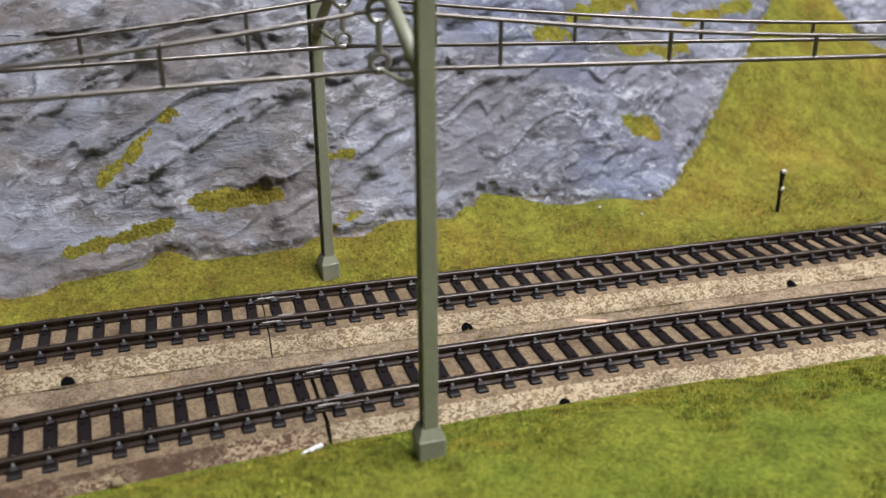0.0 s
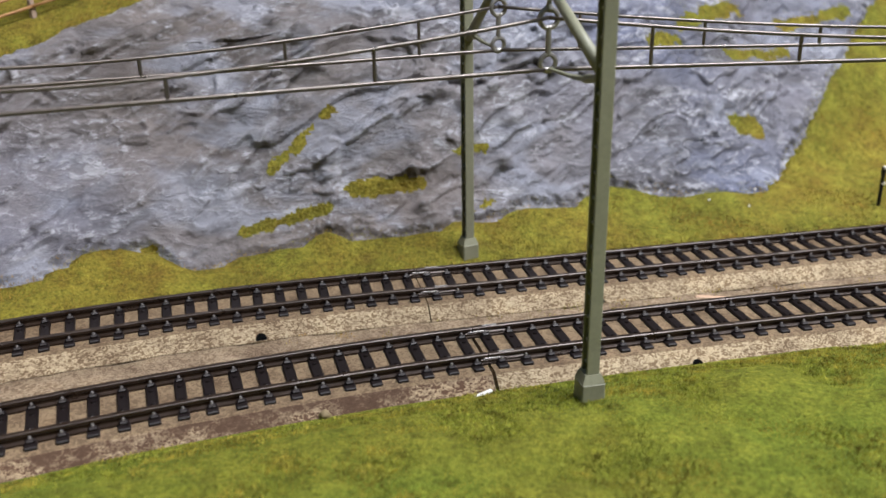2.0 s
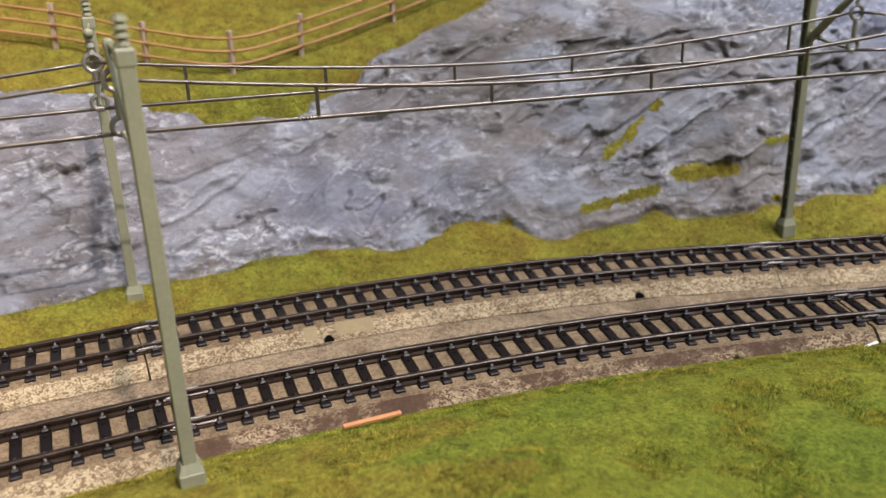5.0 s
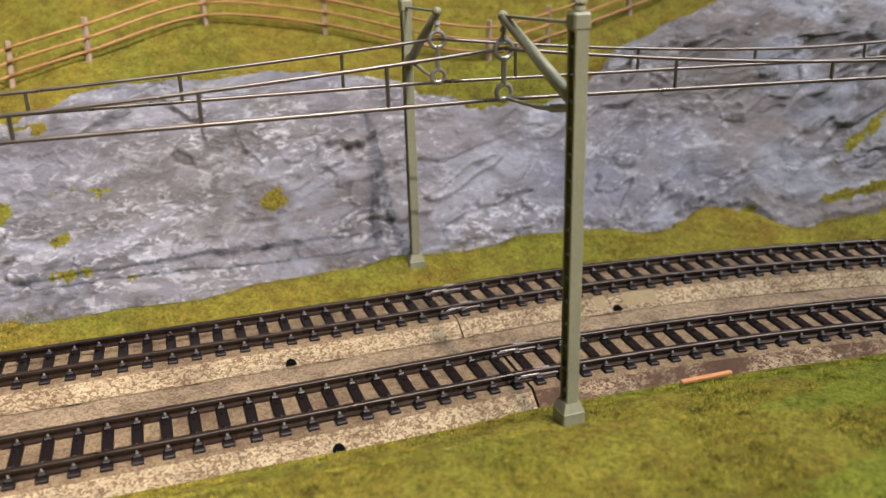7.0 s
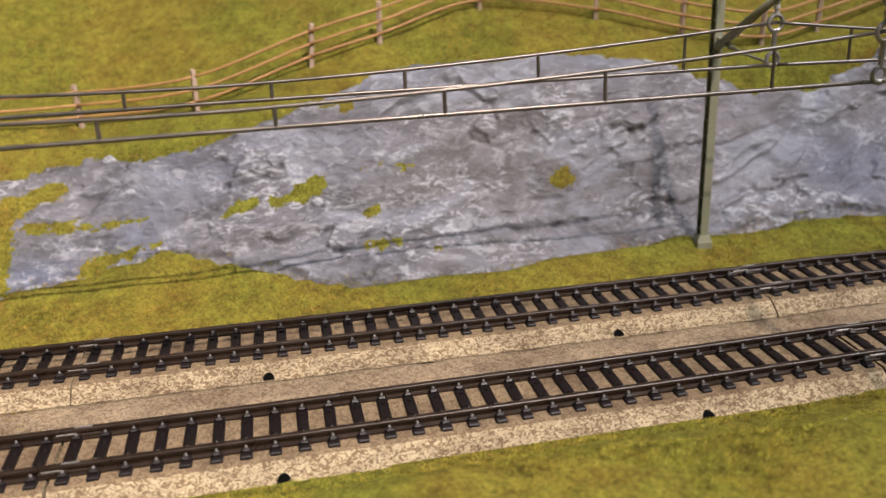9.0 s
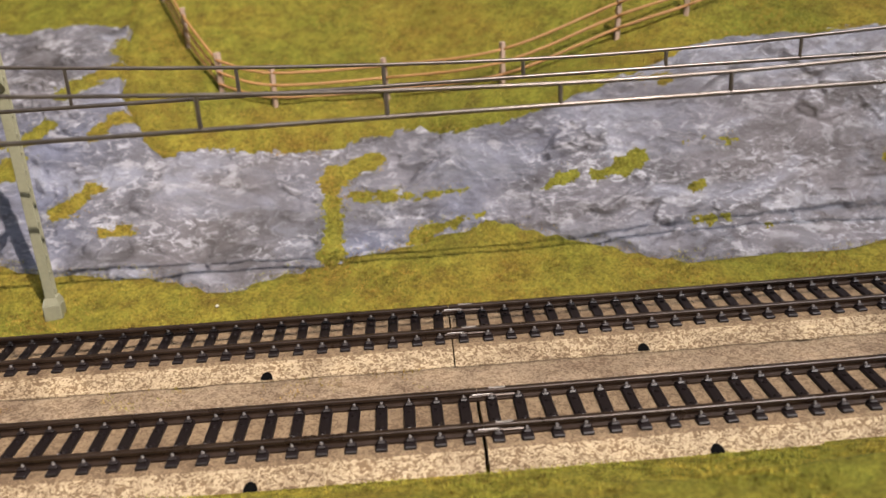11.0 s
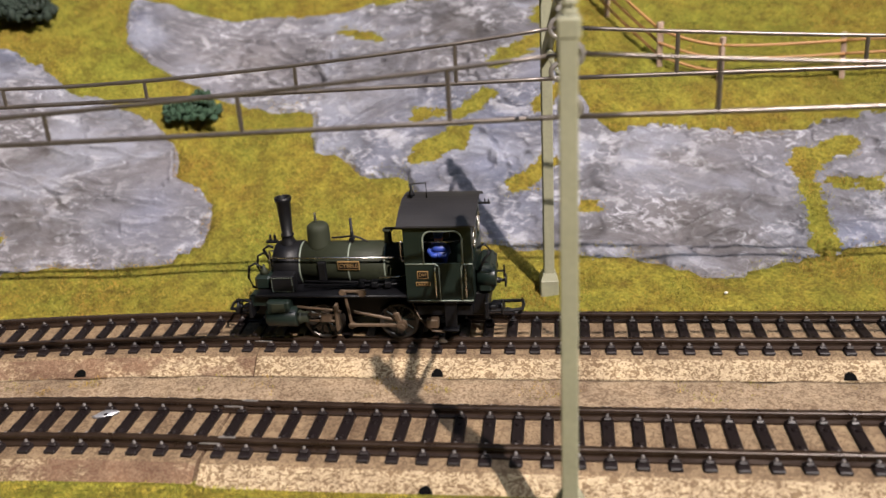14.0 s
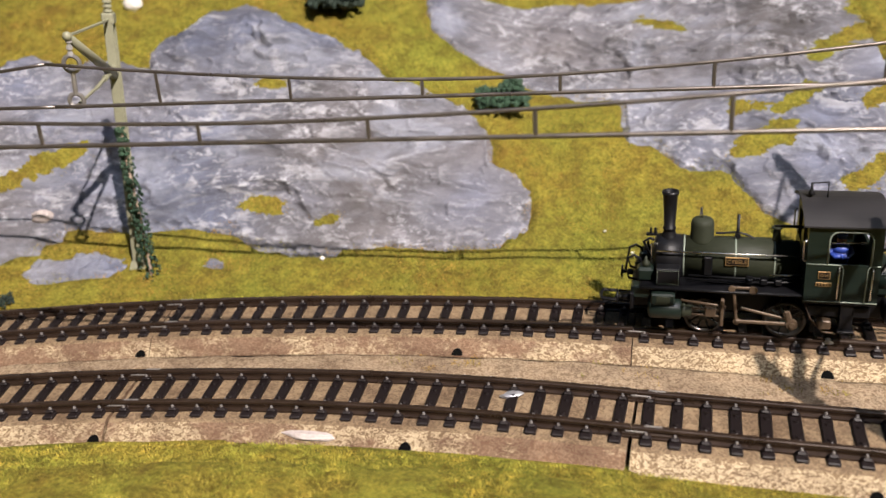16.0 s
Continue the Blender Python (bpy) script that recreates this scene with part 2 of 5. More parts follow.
HOLE_SHADE = plain("hole_shade_black", (0.004, 0.004, 0.004), 0.95, 0, 0.1, spec=0.0)
MAST = plain("grey_green_mast_paint", (0.215, 0.214, 0.145), 0.5, 0, 0.15, relief=0.0001)
WIRE = plain("dull_wire_metal", (0.135, 0.118, 0.106), 0.36, 0.75, 0.25)
WOOD = plain("grey_brown_post_wood", (0.34, 0.25, 0.19), 0.7, 0, 0.3)
BAND = plain("orange_brown_fence_rail", (0.34, 0.175, 0.065), 0.6, 0, 0.2)
SAND = ballast_print("speckled_sand_strip", 0, (0.165, 0.118, 0.074), (0.30, 0.235, 0.160))
BLACK = plain("matt_black_paint", (0.004, 0.004, 0.005), 0.45, 0, 0.3, spec=0.25)
WALLPAINT = plain("plain_wall_paint", (0.24, 0.23, 0.22), 0.8, 0, 0.05, 40)
WOODFLOOR = plain("brown_floor_boards", (0.20, 0.13, 0.08), 0.6, 0, 0.2, 30)

# ---- helpers for meshes ----


def finish(bm, name, mat, parent=None, label="", smooth=False):
    me = bpy.data.meshes.new(name)
    bm.to_mesh(me)
    bm.free()
    return fixed(me, name, mat, parent, label, smooth)


def fixed(me, name, mat, parent=None, label="", smooth=False):
    if mat:
        me.materials.append(mat)
    if smooth:
        for p in me.polygons:
            p.use_smooth = True
    ob = new(name, me)
    if parent:
        ob.parent = parent
    if label:
        tagged(ob, label)
    return ob


def mesh_of(name, verts, faces):
    me = bpy.data.meshes.new(name)
    me.from_pydata([tuple(map(float, v)) for v in verts], [], faces)
    me.update()
    return me


def part(name, bm, mat, parent, label="", smooth=False):
    return finish(bm, name, mat, parent, label, smooth)


def empty(name, m, label, category, group="", kind=""):
    ob = new(name)
    ob.empty_display_size = 0.01
    ob.matrix_world = m
    return tagged(ob, label, category, group, kind)


def add_box(bm, size, at, m=None, bevel=0.0):
    r = bmesh.ops.create_cube(bm, size=1.0, matrix=(m or Matrix()) @ Matrix.Translation(at) @ Matrix.Diagonal((*size, 1)))
    if bevel:
        edges = {e for v in r["verts"] for e in v.link_edges}
        bmesh.ops.bevel(bm, geom=list(edges), offset=bevel, segments=1, affect="EDGES")
    return r["verts"]


def add_cyl(bm, p, q, r1, r2=None, seg=12, caps=True):
    p, q = Vector(p), Vector(q)
    d = q - p
    m = Matrix.Translation((p + q) / 2) @ d.to_track_quat("Z", "Y").to_matrix().to_4x4()
    return bmesh.ops.create_cone(bm, cap_ends=caps, segments=seg, radius1=r1, radius2=r1 if r2 is None else r2, depth=d.length, matrix=m)["verts"]


def add_ring(bm, m, radius, thick, seg=16, sides=6):
    rows = []
    for i in range(seg):
        a = 2 * math.pi * i / seg
        row = []
        for j in range(sides):
            b = 2 * math.pi * j / sides
            rr = radius + thick * math.cos(b)
            row.append(bm.verts.new(m @ Vector((rr * math.cos(a), rr * math.sin(a), thick * math.sin(b)))))
        rows.append(row)
    for i in range(seg):
        for j in range(sides):
            bm.faces.new((rows[i][j], rows[(i + 1) % seg][j], rows[(i + 1) % seg][(j + 1) % sides], rows[i][(j + 1) % sides]))


def add_tube(bm, pts, r, seg=6, caps=True):
    """A round bar along points."""
    pts = [Vector(p) for p in pts]
    rows = []
    for i, p in enumerate(pts):
        d = (pts[min(i + 1, len(pts) - 1)] - pts[max(i - 1, 0)]).normalized()
        up = Vector((0, 0, 1)) if abs(d.z) < 0.9 else Vector((1, 0, 0))
        x = d.cross(up).normalized()
        y = x.cross(d)
        rows.append([bm.verts.new(p + r * (math.cos(2 * math.pi * k / seg) * x + math.sin(2 * math.pi * k / seg) * y)) for k in range(seg)])
    for a, b in zip(rows, rows[1:]):
        for k in range(seg):
            bm.faces.new((a[k], a[(k + 1) % seg], b[(k + 1) % seg], b[k]))
    if caps:
        bm.faces.new(rows[0][::-1])
        bm.faces.new(rows[-1])


# ---- plan of the two tracks ----

class Plan:
    """Straight + arcs, in metres. Anchor (x, y) at s = 0; heading in degrees; arcs bend to the left (the near side)."""
    def __init__(self, x, y, heading, s1, r1, turn1, s2, r2):
        self.a, self.h, self.s1, self.r1, self.s2, self.r2 = (x, y), math.radians(heading), s1, r1, s2, r2
        self.t1 = math.radians(turn1)
    def at(self, s, v=0.0):
        """Point and heading at s, v metres to the left (towards the viewer)."""
        (x, y), h = self.a, self.h
        e = self.s1 - self.r1 * self.t1
        def step(x, y, h, L): return x + L * math.cos(h), y + L * math.sin(h), h
        def bend(x, y, h, ang, r): # signed angle along the arc
            cx, cy = x - r * math.sin(h), y + r * math.cos(h)
            return cx + r * math.sin(h + ang), cy - r * math.cos(h + ang), h + ang
        if s >= self.s2:
            x, y, h = step(x, y, h, self.s2); x, y, h = bend(x, y, h, (s - self.s2) / self.r2, self.r2)
        elif s >= self.s1:
            x, y, h = step(x, y, h, s)
        else:
            x, y, h = step(x, y, h, self.s1)
            x, y, h = bend(x, y, h, max(s - self.s1, -self.r1 * self.t1) / self.r1, self.r1)
            if s < e: x, y, h = step(x, y, h, s - e)
        return x - v * math.sin(h), y + v * math.cos(h), h




class Track:
    """A line of straight and bent pieces in metres: curvature by stretch, small kinks where sections meet."""

    def __init__(self, x, y, heading, joints, bends, kinks):
        self.ds = .001
        ahead, behind = self.run(x, y, radians(heading), joints, bends, kinks, 1, 850), self.run(x, y, radians(heading), joints, bends, kinks, -1, 1000)
        self.t = np.array(behind[::-1][:-1] + ahead)

    def run(self, x, y, h, joints, bends, kinks, sign, count):
        out, ds = [], self.ds
        for i in range(count):
            s, n = sign * i * ds, sign * (i + 1) * ds
            out.append((s, x, y, h))
            mid = (s + n) / 2
            k = bends[sum(mid > j for j in joints)]
            for j, a in zip(joints, kinks):
                if sign > 0 and s < j <= n:
                    h += a
                if sign < 0 and n <= j < s:
                    h -= a
            h += sign * k * ds
            x, y = x + sign * ds * math.cos(h), y + sign * ds * math.sin(h)
        return out

    def at(self, s, v=0.0):
        """Point and heading at s, v metres towards the viewer."""
        x, y, h = (float(np.interp(s, self.t[:, 0], self.t[:, c])) for c in (1, 2, 3))
        return x - v * math.sin(h), y + v * math.cos(h), h


def shifted(x, y, v, h=211.8):
    return x - v * math.sin(radians(h)), y + v * math.cos(radians(h))


PLAN = Plan(-.5146, .0180, 211.8, -.16, .888, 15, .297, .604)
BACK = Track(*shifted(-.5146, .0180, .00172), 212.0, (-.392, -.16, .297), (.028, 1.613, -.078, 1.283), (-.0304, -.0367, .0164))
FRONT = Track(*shifted(-.5575, -.0733, .00202), 211.68, (-.466, -.25, .21), (.47, 1.18, -.139, 1.537), (.0021, .0314, -.0207))
SK = [-.75,-.60,-.45,-.37,-.30,-.25,-.15,-.04,.03,.08,.13,.20,.28,.34,.40,.50,.70]
FOOT = [.085,.070,.050,.047,.052,.056,.050,.050,.056,.062,.062,.060,.060,.058,.054,.056,.06]
RISE = [.9,1.0,2.2,2.6,1.6,1.35,1.5,1.3,.85,.62,.62,.75,.6,.55,.85,.9,.9]
TOP = [.08,.08,.085,.085,.08,.075,.07,.065,.05,.045,.05,.055,.065,.065,.075,.08,.08]
def hills(s, w):
    """Height of the ground behind the back track, w metres behind its middle."""
    f, r, t = np.interp(s, SK, FOOT), np.interp(s, SK, RISE), np.interp(s, SK, TOP)
    u = w - f
    base = 0.001 + 0.006 * np.clip((w - .02) / .03, 0, 1.2)
    soft = 0.5 * (u + np.sqrt(u * u + .00006))      # soft foot
    z = r * soft
    k = t - base
    z = np.where(z > k, k + (z - k) * np.clip(.45 / r, 0, 1), z)
    return base + z


def beside(track):
    """The track's middle as metres behind PLAN's line, by PLAN's s."""
    grid = np.arange(-1.0, .85, .004)
    line = np.array([PLAN.at(g) for g in grid])
    rows = []
    for _, x, y, _ in track.t[::12]:
        i = int(np.argmin((line[:, 0] - x) ** 2 + (line[:, 1] - y) ** 2))
        px, py, h = line[i]
        rows.append((grid[i] + (x - px) * math.cos(h) + (y - py) * math.sin(h), (x - px) * math.sin(h) - (y - py) * math.cos(h)))
    rows.sort()
    return np.array(rows).T


BACK_W, FRONT_W = beside(BACK), beside(FRONT)


def front_height(s, v):
    """Height of the meadow in front of the front track, v metres before its middle."""
    u = np.clip(v - 0.0195, 0, 1)
    lift = np.interp(s, [-.30, -.18, .05, .2], [.0022, .0017, .0016, .0018])
    z = lift + 0.0105 * (1 - np.exp(-u / 0.020))
    crest = np.interp(s, [-.28, -.26, -.20, -.15, -.09, -.045], [.088, .077, .068, .058, .054, .048])
    k = np.clip((v - crest + .015) / .016, 0, 1)
    return z + k * k * (3 - 2 * k) * np.interp(s, [-.30, -.275, -.25, -.03, .06], [0, .006, .0105, .009, .002])


ROCK_LOW = ([-.60, -.5625, -.52, -.4835, -.47, -.434, -.413, -.389, -.368, -.335, -.318, -.305, -.285, -.265, -.23, -.20, -.12, -.06, -.02, .03, .05, .117, .15, .18, .21, .24, .2513, .2624, .28],
            [.056, .0538, .0545, .0558, .0498, .0465, .0431, .0402, .044, .0395, .0373, .050, .053, .044, .051, .047, .041, .036, .038, .058, .068, .052, .039, .052, .0556, .064, .073, .087, .12])
ROCK_HIGH = ([-.60, -.40, -.32, -.285, -.27, -.235, -.20, -.17, -.12, -.06, -.02, .03, .044, .08, .116, .15, .18, .19, .204, .21, .22],
             [.40, .40, .125, .112, .106, .091, .088, .093, .109, .112, .106, .105, .106, .118, .110, .113, .109, .114, .14, .18, .30])
HIGH_LOW = ([.20, .255, .265, .283, .292, .304, .306, .325, .34, .359, .367, .379, .386], [.30, .30, .0914, .0933, .1017, .1064, .1258, .1298, .1365, .1412, .1437, .1557, .22])
LEFT_LOW = ([.334, .338, .346, .37, .389, .401, .414, .438, .448, .479, .508, .518, .53, .65], [.074, .0635, .0527, .051, .054, .0525, .047, .0545, .0616, .065, .0675, .0621, .058, .058])
LEFT_HIGH = ([.334, .342, .3535, .3555, .3644, .3845, .3965, .407, .4164, .45, .4624, .4705, .480, .482, .514, .527, .537, .65],
             [.076, .0911, .0958, .1113, .1202, .1236, .1266, .1365, .1416, .1715, .1677, .1539, .1441, .1318, .1352, .1411, .1368, .137])
# flat stones in the grass below: s, w, half length, half depth
SLABS = [(.503, .0525, .023, .0088), (.4515, .0495, .0062, .0055), (-.750, .152, .034, .026)]


def moss_spots():
    """Strips and tufts of grass on the rock: s, w, s, w, half width."""
    middle = [(.110, .045, .110, .098, .0045), (.110, .092, .094, .102, .005), (.103, .0865, .055, .081, .0028), (.078, .0655, .05, .07, .0028)]
    right = [(-.352, .0584, -.375, .0644, .0032), (-.380, .0517, -.405, .0534, .0042), (-.341, .0481, -.369, .0492, .0035), (-.415, .0586, -.434, .0602, .0022),
             (-.424, .0467, -.435, .0497, .003), (-.560, .0814, -.571, .0814, .005), (-.540, .1055, -.582, .1294, .004), (-.523, .0968, -.538, .1011, .003)]
    far = [(-.612, .1315, -.6576, .1423, .0032), (-.569, .1067, -.606, .1195, .0030), (-.295, .047, -.305, .049, .003)]
    by_mast = [(.258, .101, .2445, .1065, .0075), (.262, .119, .2527, .1183, .003), (.244, .1165, .234, .124, .0045), (.229, .1425, .2067, .159, .006),
               (.2085, .1767, .2067, .165, .006), (.212, .117, .195, .123, .0045), (.2186, .0832, .2086, .0913, .005), (.200, .0735, .192, .0749, .0035)]
    left = [(.3016, .1769, .2866, .1687, .003), (.413, .0628, .410, .0635, .003), (.432, .0698, .440, .072, .004), (.4365, .1176, .432, .118, .003), (.55, .082, .505, .097, .004)]
    low = [(.024, .0742, .0125, .0746, .003), (.005, .0739, -.012, .0749, .004), (-.030, .0625, -.0344, .0627, .004), (-.029, .0527, -.0415, .0534, .0035),
           (-.0557, .0494, -.0567, .0495, .003), (-.030, .0753, -.049, .0733, .0018), (-.110, .0648, -.112, .065, .0042), (-.017, .0978, -.028, .0943, .003), (-.0975, .1058, -.1126, .1073, .003)]
    return middle + right + far + by_mast + left + low


MOSS = moss_spots()


def rock_parts(s, w):
    """Metres inside the rock's outline along the slope, and metres away from its moss."""
    tilt = np.sqrt(1 + np.interp(s, SK, RISE) ** 2)
    a = np.minimum(w - np.interp(s, *ROCK_LOW), np.interp(s, *ROCK_HIGH) - w) * tilt
    right = -0.5625 - 1.22 * (w - 0.0538)
    a = np.minimum(a, np.minimum(s - right, 0.275 - s))
    b = np.minimum((w - np.interp(s, *HIGH_LOW)) * tilt, np.minimum(s - .200, .384 - s))
    c = np.minimum(np.minimum(w - np.interp(s, *LEFT_LOW), np.interp(s, *LEFT_HIGH) - w) * tilt, s - .334)
    f = np.maximum(np.maximum(a, b), c)
    for cs, cw, hs, hw in SLABS:
        f = np.maximum(f, (1 - np.hypot((s - cs) / hs, (w - cw) / hw)) * hw)
    m = f * 0 + 1.0
    for s0, w0, s1, w1, r in MOSS:
        ds, dw = s1 - s0, (w1 - w0) * tilt
        k = np.clip(((s - s0) * ds + (w - w0) * tilt * dw) / (ds * ds + dw * dw + 1e-9), 0, 1)
        m = np.minimum(m, np.hypot(s - s0 - k * ds, (w - w0) * tilt - k * dw) - r)
    return f, m


def lattice(x, y, seed):
    """Smooth value noise from -1 to 1."""
    i, j = np.floor(x).astype(int), np.floor(y).astype(int)
    u, v = x - i, y - j
    u, v = u * u * (3 - 2 * u), v * v * (3 - 2 * v)

    def at(a, b):
        h = np.sin(a * 127.1 + b * 311.7 + seed * 74.7) * 43758.5453
        return 2 * (h - np.floor(h)) - 1

    return (at(i, j) * (1 - u) + at(i + 1, j) * u) * (1 - v) + (at(i, j + 1) * (1 - u) + at(i + 1, j + 1) * u) * v


def wavy(s, w):
    """Uneven outline of grass against rock, in metres."""
    s, w = np.asarray(s, float) + 0 * w, np.asarray(w, float) * 1.7
    return .0030 * lattice(s * 110, w * 110, 1) + .0022 * lattice(s * 290, w * 290, 2) + .0014 * lattice(s * 800, w * 800, 3)


def lie(s, w):
    """Ground height everywhere; w metres behind the back track's middle."""
    if w > 0.02:
        return float(hills(s, w))
    v = float(np.interp(s, *FRONT_W)) - w
    if v > 0.0175:
        return float(front_height(s, v))
    return 0.0


def ground_sheet():
    ss = np.concatenate([np.arange(-1.1, -.72, .02), np.arange(-.72, .66, .004), np.arange(.66, .95, .02)])
    ws = np.concatenate([np.arange(-.45, -.2, .02), np.arange(-.2, -.07, .003), np.arange(-.07, .02, .006), np.arange(.02, .22, .004), np.arange(.22, .9, .04)])
    verts, faces = [], []
    n = len(ws)
    for s in ss:
        x0, y0, h = PLAN.at(s)
        for w in ws:
            z = lie(s, w)
            if float(np.interp(s, *FRONT_W)) - .012 < w < float(np.interp(s, *BACK_W)) + .012:
                z = -.004
            z += 0.0016 * noise.noise((s * 40, w * 40, 3.1)) + 0.0008 * noise.noise((s * 120, w * 120, 1.7)) if (w > .025 or w < -.085) else -0.0002
            if w > .03:
                z -= .012 * min(1.0, max(0.0, (float(rock_parts(s, w)[0]) - .001) / .007))
            verts.append((x0 + w * math.sin(h), y0 - w * math.cos(h), z))
    for i in range(len(ss) - 1):
        for j in range(n - 1):
            faces.append((i * n + j, i * n + j + 1, (i + 1) * n + j + 1, (i + 1) * n + j))
    me = mesh_of("ground", verts, faces)
    ob = fixed(me, "ground", GRASS, smooth=True)
    me.materials.append(SAND)
    me.materials.append(MEADOW)
    for p in me.polygons:
        s, w = ss[p.index // (n - 1)], ws[p.index % (n - 1)]
        p.material_index = (1 if w > np.interp(s, *FRONT_W) - .016 else 2 if s < -.22 + .03 * math.sin(w * 150) else 0) if w < np.interp(s, *BACK_W) + .012 else 0
    return tagged(ob, "yellow-green static grass mat over rolling model terrain", "ground", kind="structure")


def step01(x, width):
    k = min(1.0, max(0.0, x / width + .5))
    return k * k * (3 - 2 * k)


TILT_S = np.array([-.80, -.45, -.20, .0, .30, .60])
TILT = np.array([.42, .42, .34, .10, -.16, -.26])
TILT_RUN = np.concatenate([[0], np.cumsum((TILT[1:] + TILT[:-1]) / 2 * np.diff(TILT_S))])


def stones(a, q, often):
    """Pebbles and clots set in the plaster."""
    x, y = a * 62 + .3 * noise.noise((a * 40, q * 40, 61.0)), q * 74
    (near, *_), (p, *_) = noise.voronoi((x, y, .5))
    h = math.sin(p.x * 12.99 + p.y * 78.23 + p.z * 37.7) * 43758.5453
    h -= math.floor(h)
    if h > often:
        return 0.0
    size = .22 + .20 * h / often
    k = 1 - (near / size) ** 2
    return .0028 * size / .4 * math.sqrt(k) if k > 0 else 0.0


def relief(a, q):
    """Broad swells, long torn ledges, set stones and trowel ripples of the plaster; a along the track, q up the slope."""
    wx = .020 * noise.noise((a * 22, q * 22, 7.0)) + .006 * noise.noise((a * 75, q * 75, 17.0))
    v = q + float(np.interp(a, TILT_S, TILT_RUN)) - .5 * wx
    u = a + wx
    busy = step01(noise.noise((a * 15, q * 15, 31.0)) + .05, .5)
    lumpy = step01(.075 - abs(a + .41), .09)
    r = .0058 * noise.noise((a * 10, q * 13, 5.0)) + .0024 * noise.noise((a * 34, q * 42, 15.0)) + .0011 * noise.noise((u * 85, v * 120, 25.0))
    torn = noise.noise((u * 190, v * 260, 2.4))
    # long ledges: the plaster steps out along slanting lines, crisp along the lower edge
    n1 = noise.noise((u * 9, v * 36, .4)) + .34 * noise.noise((u * 42, v * 100, 2.4)) + .08 * torn
    r += .0026 * step01(n1 - .05, .04) * (1 - .70 * step01(n1 - .25, .45)) * (.25 + .75 * busy)
    n4 = noise.noise((u * 5 + 4, v * 30, 21.0)) + .16 * noise.noise((u * 50, v * 90, 22.0)) + .04 * torn
    r += .0017 * (.35 + .65 * step01(abs(a - .02) - .20, .16)) * step01(n4 - .12, .03) * (1 - .8 * step01(n4 - .30, .35)) - .0007 * step01(-n4 - .30, .08)
    n2 = noise.noise((u * 24 + 9, v * 75, 3.3)) + .30 * noise.noise((u * 70, v * 160, 1.1)) + .06 * torn
    r += .0019 * step01(n2 - .20, .03) * (1 - .8 * step01(n2 - .34, .3)) * (.4 + .6 * busy)
    # thin flakes of the last coat
    n3 = noise.noise((u * 30 + 3, v * 58, 41.0)) + .35 * noise.noise((u * 110, v * 170, 42.0)) + .05 * torn
    r += .0011 * step01(n3 - .12, .025) * (1 - .7 * step01(n3 - .26, .3))
    # trowel ripples and grain
    r += .00050 * noise.noise((u * 45, v * 240, 6.0)) * (1 - .6 * busy) + .00032 * torn + .00015 * noise.noise((u * 420, v * 600, 8.0))
    r += .0026 * lumpy * max(0.0, noise.noise((a * 85, q * 95, 51.0)) - .05) * 2
    r += stones(a, q, .05 + .16 * lumpy + .12 * step01(-.44 - a, .06))
    return r - .0014


